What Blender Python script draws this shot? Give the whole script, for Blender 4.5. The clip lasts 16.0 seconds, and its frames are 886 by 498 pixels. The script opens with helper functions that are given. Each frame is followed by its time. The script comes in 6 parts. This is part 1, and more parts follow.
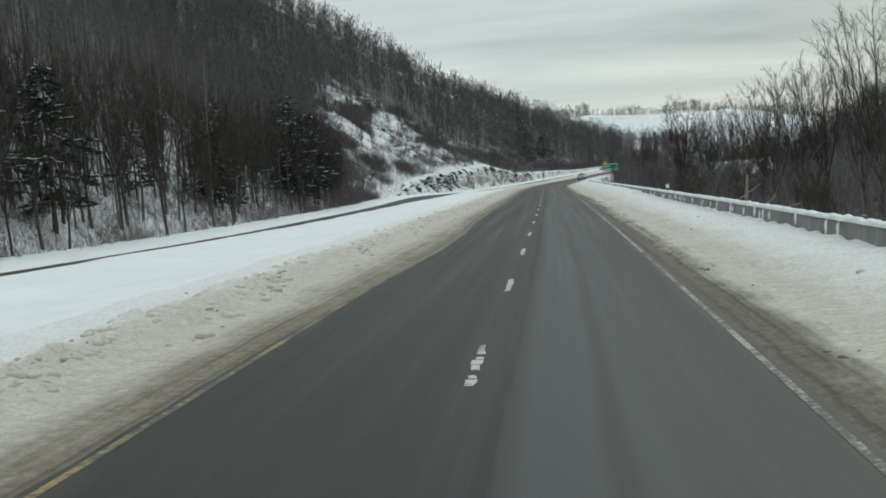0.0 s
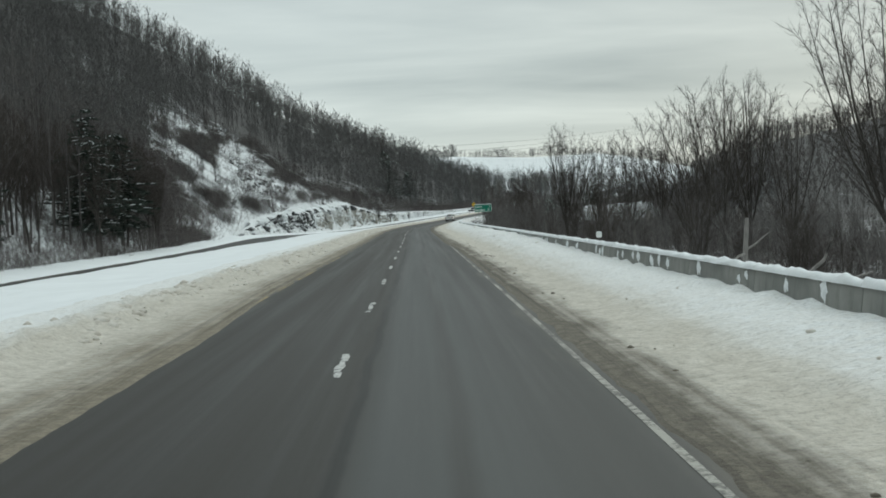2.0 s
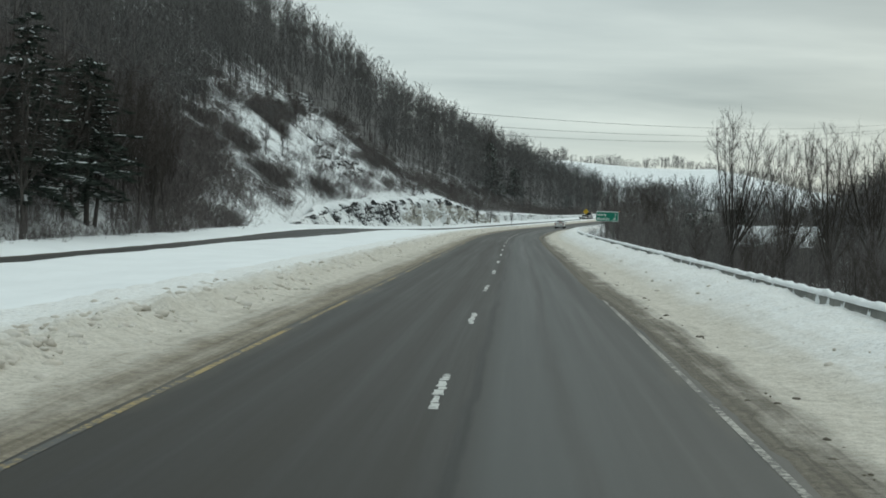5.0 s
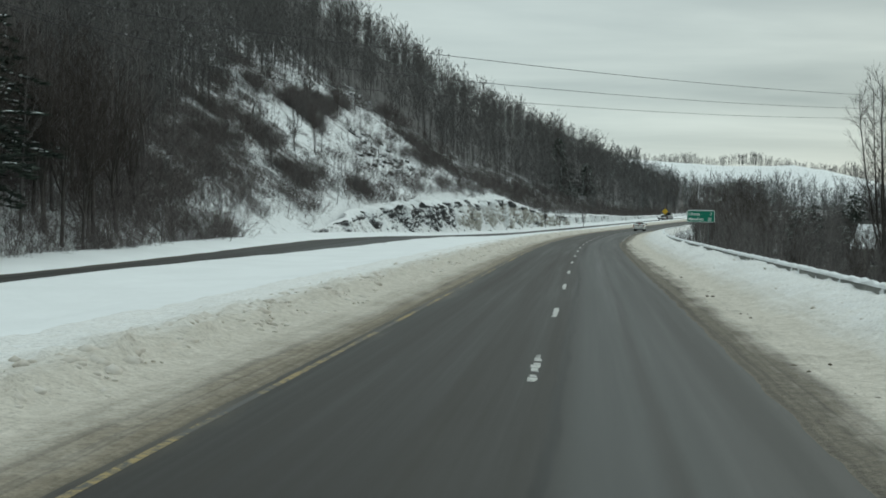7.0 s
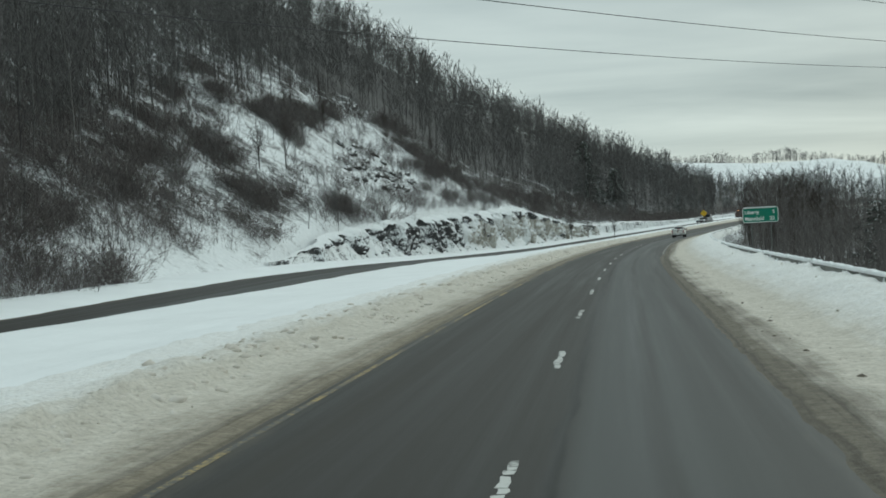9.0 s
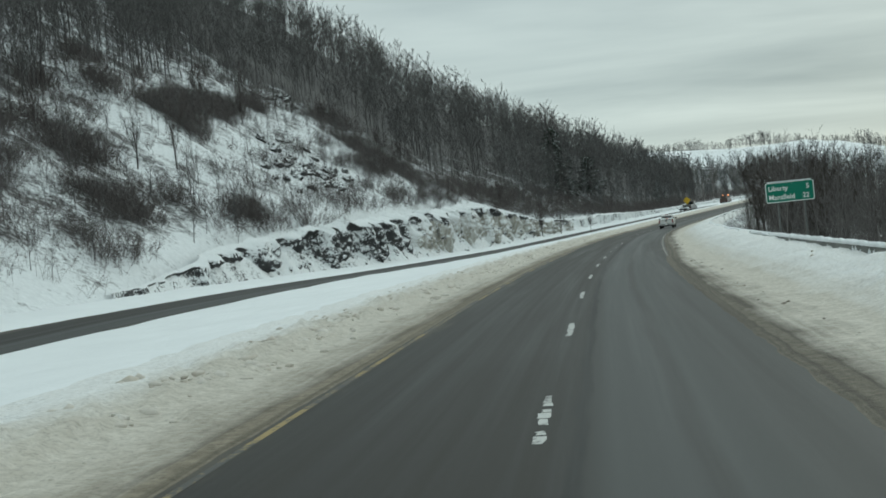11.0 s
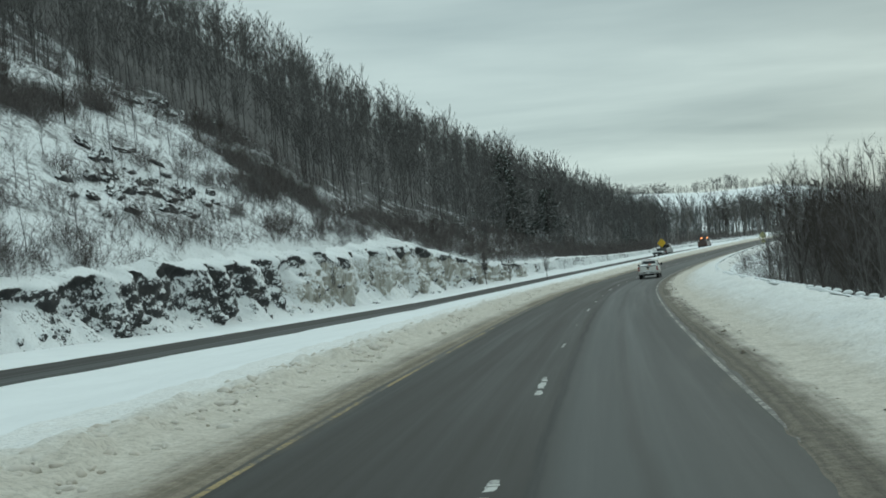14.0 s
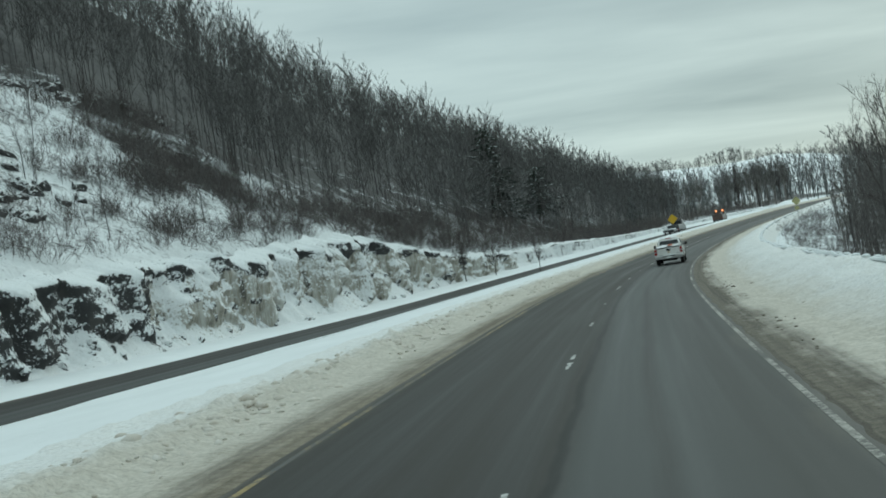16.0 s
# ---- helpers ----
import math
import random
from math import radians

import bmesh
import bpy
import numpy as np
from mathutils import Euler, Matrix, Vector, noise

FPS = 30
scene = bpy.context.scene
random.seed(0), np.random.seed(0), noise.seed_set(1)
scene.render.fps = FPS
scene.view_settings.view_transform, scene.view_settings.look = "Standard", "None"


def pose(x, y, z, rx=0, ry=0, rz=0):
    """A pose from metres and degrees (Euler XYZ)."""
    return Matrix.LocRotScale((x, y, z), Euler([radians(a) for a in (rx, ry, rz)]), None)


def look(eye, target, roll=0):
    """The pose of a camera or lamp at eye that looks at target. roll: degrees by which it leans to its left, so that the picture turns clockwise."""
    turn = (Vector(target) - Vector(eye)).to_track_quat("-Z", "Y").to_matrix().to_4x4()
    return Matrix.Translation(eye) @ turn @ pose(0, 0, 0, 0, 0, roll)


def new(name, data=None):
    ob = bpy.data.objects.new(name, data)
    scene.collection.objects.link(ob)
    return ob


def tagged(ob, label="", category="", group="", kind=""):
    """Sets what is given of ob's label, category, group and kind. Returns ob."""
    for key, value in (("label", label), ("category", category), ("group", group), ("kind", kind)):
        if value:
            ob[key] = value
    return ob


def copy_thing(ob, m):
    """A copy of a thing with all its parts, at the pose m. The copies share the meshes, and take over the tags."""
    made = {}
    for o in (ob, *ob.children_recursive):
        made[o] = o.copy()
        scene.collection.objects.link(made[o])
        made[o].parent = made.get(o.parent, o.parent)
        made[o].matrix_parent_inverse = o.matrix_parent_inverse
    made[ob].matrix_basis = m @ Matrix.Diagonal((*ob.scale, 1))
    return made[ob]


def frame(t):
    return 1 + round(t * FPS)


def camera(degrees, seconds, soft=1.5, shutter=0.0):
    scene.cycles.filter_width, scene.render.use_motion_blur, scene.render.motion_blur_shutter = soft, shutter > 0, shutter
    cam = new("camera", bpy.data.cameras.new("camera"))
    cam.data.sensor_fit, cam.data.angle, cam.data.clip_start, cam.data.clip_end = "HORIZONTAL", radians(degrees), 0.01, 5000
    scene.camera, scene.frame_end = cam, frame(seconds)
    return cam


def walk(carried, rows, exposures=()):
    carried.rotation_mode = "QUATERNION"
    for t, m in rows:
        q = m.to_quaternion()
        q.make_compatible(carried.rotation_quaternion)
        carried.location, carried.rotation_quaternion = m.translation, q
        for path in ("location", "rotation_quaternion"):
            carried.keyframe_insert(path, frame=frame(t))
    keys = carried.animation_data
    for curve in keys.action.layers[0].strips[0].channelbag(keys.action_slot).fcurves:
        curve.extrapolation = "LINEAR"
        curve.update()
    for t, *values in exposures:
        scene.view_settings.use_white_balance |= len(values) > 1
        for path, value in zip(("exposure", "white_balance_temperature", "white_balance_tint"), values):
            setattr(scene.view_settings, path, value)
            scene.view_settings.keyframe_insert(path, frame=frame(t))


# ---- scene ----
# ---------------------------------------------------------------- camera and its way
cam = camera(40.08, 16.0, soft=1.7)
# seconds, x, y, z, look up, lean right, turn left
ROWS = [
    (0.0, -0.15, -0.80, 2.52, -3.13, 4.49, 6.48),
    (0.5, -0.36, 7.26, 2.61, -3.42, 4.59, 4.38),
    (1.0, -0.47, 15.74, 2.58, -3.05, 4.29, 2.50),
    (1.5, -0.60, 24.25, 2.48, -1.78, 3.70, 1.09),
    (2.0, -0.71, 32.58, 2.33, -1.66, 3.40, 0.19),
    (2.5, -0.84, 41.01, 2.37, -2.61, 2.50, 0.32),
    (3.0, -1.07, 49.26, 2.40, -3.33, 0.70, 0.91),
    (3.5, -1.45, 57.06, 2.48, -4.16, -0.60, 1.97),
    (4.0, -1.66, 66.27, 2.44, -3.79, -1.40, 3.05),
    (4.5, -1.81, 75.75, 2.34, -2.15, -1.60, 4.14),
    (4.7, -2.02, 79.21, 2.41, -1.66, -1.70, 4.50),
    (6.8, -3.26, 114.12, 2.45, -1.44, -0.83, 8.17),
    (7.0, -3.32, 117.60, 2.46, -1.49, -0.70, 8.42),
    (7.5, -3.37, 126.34, 2.43, -1.55, -0.20, 8.89),
    (8.0, -3.53, 134.52, 2.37, -1.46, -0.20, 9.22),
    (8.2, -3.57, 137.75, 2.42, -1.55, 0.30, 9.35),
    (10.3, -4.78, 171.78, 2.52, 1.09, 5.70, 10.25),
    (10.5, -5.00, 175.24, 2.48, 0.86, 5.70, 9.84),
    (11.0, -5.14, 183.95, 2.30, -0.58, 5.90, 8.83),
    (11.5, -5.22, 192.62, 2.44, -0.52, 7.20, 8.10),
    (12.0, -5.56, 201.06, 2.38, -1.19, 8.40, 7.65),
    (12.5, -5.69, 209.63, 2.34, -1.01, 8.40, 7.67),
    (13.0, -5.69, 217.34, 2.47, -0.32, 7.30, 7.49),
    (13.5, -5.71, 225.64, 2.59, 0.46, 5.90, 7.23),
    (14.0, -5.70, 234.98, 2.40, 1.21, 5.00, 7.08),
    (14.5, -5.63, 244.10, 2.42, 1.24, 4.90, 7.14),
    (15.0, -5.60, 252.46, 2.44, 0.81, 5.60, 7.29),
    (15.5, -5.35, 261.07, 2.43, 0.38, 6.90, 7.31),
    (16.0, -5.20, 269.92, 2.40, 0.93, 8.70, 7.38),
]
EXPOSURES = [(0.0, 0.08, 6300, 2), (4.0, 0.10, 6270, 0), (8.0, 0.0, 6200, -3), (12.0, 0.0, 6080, -5), (14.0, 0.0, 5970, -8), (16.0, 0.0, 5880, -9)]
walk(cam, [(t, pose(x, y, z, 90 + up, lean, turn)) for t, x, y, z, up, lean, turn in ROWS], EXPOSURES)

# ---------------------------------------------------------------- overcast winter sky
SUN_HIGH, SUN_WAY = 24, 28  # degrees above the horizon; to the right of the road ahead
world = bpy.data.worlds.new("winter_sky")
scene.world = world
world.use_nodes = True
wt = world.node_tree
wt.nodes.clear()


def wnode(kind, **values):
    n = wt.nodes.new(kind)
    for key, value in values.items():
        n.inputs[key].default_value = value
    return n


w_out = wnode("ShaderNodeOutputWorld")
w_bg = wnode("ShaderNodeBackground", Strength=1.0)
w_sky = wt.nodes.new("ShaderNodeTexSky")
w_sky.sky_type, w_sky.sun_disc = "NISHITA", False
w_sky.sun_elevation, w_sky.sun_rotation = radians(SUN_HIGH), radians(SUN_WAY)
w_sky_dim = wt.nodes.new("ShaderNodeVectorMath")
w_sky_dim.operation = "SCALE"
w_sky_dim.inputs["Scale"].default_value = 0.09
w_co = wt.nodes.new("ShaderNodeTexCoord")
w_sep = wt.nodes.new("ShaderNodeSeparateXYZ")
# clouds lie on a flat deck: the way up is divided out, so that they draw together towards the horizon
w_den = wt.nodes.new("ShaderNodeMath")
w_den.operation = "ADD"
w_den.inputs[1].default_value = 0.16
w_div = wt.nodes.new("ShaderNodeVectorMath")
w_div.operation = "DIVIDE"
w_map = wt.nodes.new("ShaderNodeMapping")
w_map.inputs["Rotation"].default_value = (0, 0, radians(-24))
w_map.inputs["Scale"].default_value = (0.55, 1.35, 0.0)
w_map.inputs["Location"].default_value = (0.35, 0.2, 0.0)
w_noise = wnode("ShaderNodeTexNoise", Scale=1.15, Detail=7.0, Roughness=0.52, Distortion=0.35)
w_ramp = wt.nodes.new("ShaderNodeValToRGB")
w_ramp.color_ramp.elements[0].position, w_ramp.color_ramp.elements[0].color = 0.30, (0.43, 0.47, 0.488, 1)
w_ramp.color_ramp.elements[1].position, w_ramp.color_ramp.elements[1].color = 0.68, (0.76, 0.785, 0.775, 1)
w_mix = wt.nodes.new("ShaderNodeMix")
w_mix.data_type = "RGBA"
w_mix.inputs["Factor"].default_value = 0.90
# an overcast sky is brightest overhead; a paler band lies along the horizon
w_up = wt.nodes.new("ShaderNodeValToRGB")
for k, (at, v) in enumerate(((0.0, 0.57), (0.04, 0.555), (0.11, 0.485), (0.22, 0.475), (0.45, 0.66), (1.0, 0.98))):
    stop = w_up.color_ramp.elements[0] if k == 0 else w_up.color_ramp.elements[-1] if k == 5 else w_up.color_ramp.elements.new(at)
    stop.position, stop.color = at, (v, v, v, 1)
w_over = wt.nodes.new("ShaderNodeMath")
w_over.operation = "MULTIPLY"
w_over.inputs[1].default_value = 1.86
w_gain = wt.nodes.new("ShaderNodeVectorMath")
w_gain.operation = "SCALE"
wl = wt.links.new
wl(w_co.outputs["Generated"], w_sep.inputs[0])
wl(w_sep.outputs["Z"], w_den.inputs[0])
wl(w_co.outputs["Generated"], w_div.inputs[0])
wl(w_den.outputs[0], w_div.inputs[1])
wl(w_div.outputs[0], w_map.inputs["Vector"])
wl(w_map.outputs[0], w_noise.inputs["Vector"])
wl(w_noise.outputs["Fac"], w_ramp.inputs["Fac"])
wl(w_sky.outputs[0], w_sky_dim.inputs[0])
wl(w_sky_dim.outputs[0], w_mix.inputs["A"])
wl(w_ramp.outputs[0], w_mix.inputs["B"])
wl(w_sep.outputs["Z"], w_up.inputs["Fac"])
wl(w_mix.outputs["Result"], w_gain.inputs[0])
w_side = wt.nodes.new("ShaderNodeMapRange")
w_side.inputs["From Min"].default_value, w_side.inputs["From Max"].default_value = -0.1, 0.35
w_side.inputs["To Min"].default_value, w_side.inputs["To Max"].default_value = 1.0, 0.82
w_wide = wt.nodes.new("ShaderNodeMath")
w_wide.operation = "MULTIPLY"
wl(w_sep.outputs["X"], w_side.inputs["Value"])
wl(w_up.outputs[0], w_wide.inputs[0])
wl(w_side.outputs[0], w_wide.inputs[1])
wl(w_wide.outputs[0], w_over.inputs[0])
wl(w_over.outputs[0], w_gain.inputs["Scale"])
wl(w_gain.outputs[0], w_bg.inputs["Color"])
wl(w_bg.outputs[0], w_out.inputs["Surface"])

sun = new("sun", bpy.data.lights.new("sun", "SUN"))
sun.data.energy, sun.data.angle, sun.data.color = 0.6, radians(30), (1.0, 0.95, 0.88)
away = Vector((math.sin(radians(SUN_WAY)) * math.cos(radians(SUN_HIGH)), math.cos(radians(SUN_WAY)) * math.cos(radians(SUN_HIGH)), math.sin(radians(SUN_HIGH))))
sun.matrix_world = look(away * 300, (0, 0, 0))

# ---------------------------------------------------------------- materials
class Mat:
    """A node material under construction: a principled surface and short ways to feed it."""

    def __init__(self, name, rough=0.7, metal=0.0, spec=0.4):
        self.m = bpy.data.materials.new(name)
        self.m.use_nodes = True
        self.t = self.m.node_tree
        self.t.nodes.clear()
        self.out = self.t.nodes.new("ShaderNodeOutputMaterial")
        self.b = self.t.nodes.new("ShaderNodeBsdfPrincipled")
        self.b.inputs["Roughness"].default_value = rough
        self.b.inputs["Metallic"].default_value = metal
        self.b.inputs["Specular IOR Level"].default_value = spec
        self.t.links.new(self.b.outputs[0], self.out.inputs["Surface"])

    def node(self, kind, **values):
        n = self.t.nodes.new(kind)
        for key, value in values.items():
            n.inputs[key].default_value = value
        return n

    def link(self, a, b):
        self.t.links.new(a, b)

    def coords(self, scale=(1, 1, 1), kind="Object"):
        co = self.node("ShaderNodeTexCoord")
        mp = self.node("ShaderNodeMapping")
        mp.inputs["Scale"].default_value = scale
        self.link(co.outputs[kind], mp.inputs["Vector"])
        return mp.outputs[0]

    def noise(self, scale, detail=4.0, rough=0.55, vec=None, distort=0.0):
        n = self.node("ShaderNodeTexNoise", Scale=scale, Detail=detail, Roughness=rough, Distortion=distort)
        self.link(vec if vec is not None else self.coords(), n.inputs["Vector"])
        return n.outputs["Fac"]

    def ramp(self, fac, *stops):
        r = self.node("ShaderNodeValToRGB")
        while len(r.color_ramp.elements) < len(stops):
            r.color_ramp.elements.new(0.5)
        for e, (p, c) in zip(r.color_ramp.elements, stops):
            e.position = p
            e.color = (c, c, c, 1) if isinstance(c, (int, float)) else (*c, 1)
        self.link(fac, r.inputs["Fac"])
        return r.outputs["Color"]

    def mix(self, fac, a, b, blend="MIX"):
        n = self.node("ShaderNodeMix")
        n.data_type, n.blend_type = "RGBA", blend
        for socket, v in (("Factor", fac), ("A", a), ("B", b)):
            if isinstance(v, (int, float)):
                n.inputs[socket].default_value = v if socket == "Factor" else (v, v, v, 1)
            elif isinstance(v, tuple):
                n.inputs[socket].default_value = (*v, 1)
            else:
                self.link(v, n.inputs[socket])
        return n.outputs["Result"]

    def math(self, op, a, b=0.0):
        n = self.node("ShaderNodeMath")
        n.operation = op
        for k, v in enumerate((a, b)):
            if isinstance(v, (int, float)):
                n.inputs[k].default_value = v
            else:
                self.link(v, n.inputs[k])
        return n.outputs[0]

    def color(self, v):
        if isinstance(v, tuple):
            self.b.inputs["Base Color"].default_value = (*v, 1)
        else:
            self.link(v, self.b.inputs["Base Color"])
        return self

    def rough(self, v):
        self.link(v, self.b.inputs["Roughness"])
        return self

    def bump(self, height, strength=0.4, distance=0.05):
        n = self.node("ShaderNodeBump", Strength=strength, Distance=distance)
        self.link(height, n.inputs["Height"])
        self.link(n.outputs[0], self.b.inputs["Normal"])
        return self

    def uv(self, scale=(1, 1, 1)):
        return self.coords(scale, "UV")

    def across(self):
        """Metres across the road, from the uv map."""
        co = self.node("ShaderNodeTexCoord")
        sp = self.node("ShaderNodeSeparateXYZ")
        self.link(co.outputs["UV"], sp.inputs[0])
        return sp.outputs["X"]

    def upward(self):
        g = self.node("ShaderNodeNewGeometry")
        sp = self.node("ShaderNodeSeparateXYZ")
        self.link(g.outputs["Normal"], sp.inputs[0])
        return sp.outputs["Z"]

    def island(self):
        return self.node("ShaderNodeNewGeometry").outputs["Random Per Island"]

    def each(self):
        return self.node("ShaderNodeObjectInfo").outputs["Random"]


def plain(name, colour, rough=0.6, metal=0.0, vary=0.12, scale=6.0, bump=0.0, spec=0.4):
    m = Mat(name, rough, metal, spec)
    n = m.noise(scale, 5.0)
    lo, hi = tuple(c * (1 - vary) for c in colour), tuple(min(1.0, c * (1 + vary)) for c in colour)
    m.color(m.ramp(n, (0.3, lo), (0.7, hi)))
    if bump:
        m.bump(m.noise(scale * 5, 4.0), bump, 0.02)
    return m.m


def snow_mat(name, base=(0.80, 0.82, 0.83), dirt=0.0):
    m = Mat(name, 0.75, 0, 0.25)
    big, fine = m.noise(0.25, 4.0), m.noise(9.0, 6.0, 0.65)
    c = m.ramp(big, (0.3, tuple(v * 0.93 for v in base)), (0.7, base))
    if dirt:
        c = m.mix(m.ramp(m.noise(1.6, 6.0, 0.7), (0.5 - dirt * 0.25, 0.0), (0.75, 0.8)), c, (0.42, 0.36, 0.28))
    m.color(c)
    m.bump(m.math("ADD", m.math("MULTIPLY", m.noise(1.3, 4.0), 2.5), fine), 0.35, 0.06)
    return m.m


def asphalt_mat():
    m = Mat("asphalt", 0.6, 0, 0.22)
    x = m.across()
    streak = m.noise(1.0, 5.0, 0.6, m.uv((1.6, 0.02, 1)))
    blot = m.noise(0.12, 5.0, 0.6, m.uv((1.0, 0.25, 1)))
    grain = m.noise(45.0, 3.0, 0.7)
    # the right lane has dried pale with salt, the left one is dark and damp
    lane = m.math("ADD", x, m.math("MULTIPLY", m.math("SUBTRACT", streak, 0.5), 0.5))
    pale = m.ramp(m.math("MULTIPLY", m.math("ADD", lane, 10.0), 0.05), (0.5 + 0.05 * 0.42, 0.0), (0.5 + 0.05 * 0.85, 1.0))
    dark = m.ramp(streak, (0.3, (0.021, 0.0198, 0.018)), (0.7, (0.042, 0.0385, 0.034)))
    light = m.ramp(streak, (0.3, (0.053, 0.055, 0.054)), (0.72, (0.089, 0.092, 0.090)))
    pale = m.math("MULTIPLY", pale, m.ramp(m.math("MULTIPLY", m.math("ADD", lane, 10.0), 0.05), (0.5 + 0.05 * 2.0, 1.0), (0.5 + 0.05 * 2.9, 0.45)))
    rut = m.math("ABSOLUTE", m.math("ADD", x, m.math("MULTIPLY", m.noise(0.05, 4.0, 0.6, m.uv((0.0, 1.0, 1))), -0.7)))
    pale = m.math("MULTIPLY", pale, m.ramp(m.math("ABSOLUTE", m.math("ADD", rut, -1.35)), (0.05, 0.45), (0.20, 1.0)))
    c = m.mix(m.math("MULTIPLY", pale, 0.92), dark, light)
    c = m.mix(m.ramp(blot, (0.55, 0.0), (0.72, 0.55)), c, (0.066, 0.065, 0.062))
    # tar run into the seam between the lanes
    seam = m.math("ABSOLUTE", m.math("ADD", m.math("ADD", x, -0.47), m.math("MULTIPLY", m.math("SUBTRACT", m.noise(0.3, 4.0, 0.6, m.uv((0.0, 1.0, 1))), 0.5), 0.35)))
    c = m.mix(m.ramp(seam, (0.04, 0.75), (0.11, 0.0)), c, (0.014, 0.014, 0.0135))
    # salt and sand blown in from both edges
    side = m.math("ABSOLUTE", m.math("ADD", m.math("ADD", x, -0.05), m.math("MULTIPLY", m.math("SUBTRACT", m.noise(1.0, 6.0, 0.65, m.uv((0.8, 0.12, 1))), 0.5), 2.2)))
    sand = m.ramp(m.math("MULTIPLY", side, 0.1), (0.345, 0.0), (0.43, 0.75))
    c = m.mix(sand, c, (0.14, 0.122, 0.096))
    c = m.mix(0.35, c, m.ramp(grain, (0.3, 0.35), (0.7, 0.65)), "OVERLAY")
    m.color(c)
    m.rough(m.ramp(streak, (0.3, 0.50), (0.7, 0.75)))
    m.bump(grain, 0.25, 0.01)
    return m.m


def shoulder_mat(name, dark, pale, edge, clean=1.0):
    """Sand-brown slush that whitens away from the road."""
    m = Mat(name, 0.8, 0, 0.25)
    x = m.across()
    n1 = m.noise(1.0, 6.0, 0.65, m.uv((0.9, 0.22, 1)))
    n2 = m.noise(3.5, 6.0, 0.7)
    tracks = m.noise(1.0, 4.0, 0.6, m.uv((3.2, 0.03, 1)))
    d = m.math("ADD", x, m.math("MULTIPLY", m.math("SUBTRACT", n1, 0.5), 1.5))
    d = m.math("ADD", d, m.math("MULTIPLY", m.math("SUBTRACT", tracks, 0.5), 1.1))
    brown = m.ramp(n2, (0.3, dark), (0.7, pale))
    ruts = m.noise(1.0, 3.0, 0.6, m.uv((5.5, 0.02, 1)))
    brown = m.mix(m.ramp(ruts, (0.46, 0.0), (0.60, 0.7)), brown, tuple(v * 0.62 for v in dark))
    cream = m.ramp(n2, (0.3, (0.45, 0.415, 0.355)), (0.7, (0.62, 0.585, 0.52)))
    white = m.ramp(n2, (0.3, tuple(v * clean for v in (0.72, 0.71, 0.68))), (0.7, tuple(v * clean for v in (0.80, 0.81, 0.81))))
    c = m.mix(m.ramp(m.math("MULTIPLY", d, 0.1), (edge[0], 0.0), (edge[1], 1.0)), brown, cream)
    c = m.mix(m.ramp(m.math("MULTIPLY", d, 0.1), (edge[2], 0.0), (edge[3], 1.0)), c, white)
    speck = m.ramp(m.noise(11.0, 6.0, 0.8), (0.36, 0.62), (0.50, 1.0), (0.68, 1.12))
    c = m.mix(0.8, c, speck, "MULTIPLY")
    m.color(c)
    m.bump(m.math("ADD", m.noise(2.6, 5.0, 0.6), m.math("MULTIPLY", m.noise(14.0, 5.0, 0.7), 0.4)), 0.7, 0.10)
    return m.m


def hillside_mat():
    """Snow over leaf litter and brush on the woodland floor, thin where it is steep."""
    m = Mat("woodland_floor", 0.85, 0, 0.2)
    n = m.noise(0.22, 7.0, 0.68)
    f = m.noise(2.2, 6.0, 0.7)
    litter = m.ramp(f, (0.3, (0.060, 0.059, 0.059)), (0.7, (0.160, 0.153, 0.149)))
    white = m.ramp(f, (0.3, (0.66, 0.68, 0.69)), (0.65, (0.80, 0.82, 0.83)))
    wood = m.node("ShaderNodeAttribute")
    wood.attribute_name = "litter"
    lie = m.math("SUBTRACT", m.math("ADD", m.math("MULTIPLY", n, 0.6), m.math("MULTIPLY", f, 0.4)), m.math("MULTIPLY", wood.outputs["Fac"], 0.24))
    cover = m.ramp(lie, (0.35, 0.0), (0.46, 1.0))
    m.color(m.mix(cover, litter, white))
    m.bump(m.math("ADD", m.noise(0.9, 5.0), m.math("MULTIPLY", f, 0.3)), 0.6, 0.3)
    return m.m


def bark_mat(name, lo, hi, dust=0.0):
    m = Mat(name, 0.9, 0, 0.15)
    c = m.ramp(m.noise(3.0, 5.0, 0.6, m.coords((4, 4, 0.6))), (0.3, lo), (0.7, hi))
    c = m.mix(m.math("MULTIPLY", m.each(), 0.45), c, tuple(v * 0.55 for v in lo))
    if dust:
        c = m.mix(m.ramp(m.math("ADD", m.upward(), m.math("MULTIPLY", m.noise(5.0), 0.5)), (0.75, 0.0), (1.0, dust)), c, (0.78, 0.80, 0.81))
    m.color(c)
    return m.m


def woods_mat(name, lo, hi):
    """Bark and twigs of many trees in one mesh: each piece has its own shade."""
    m = Mat(name, 0.95, 0, 0.1)
    c = m.ramp(m.island(), (0.0, lo), (1.0, hi))
    c = m.mix(m.ramp(m.noise(0.035, 3.0), (0.35, 0.0), (0.65, 0.55)), c, tuple((a + b) * 0.42 for a, b in zip(lo, hi)))
    m.color(c)
    return m.m


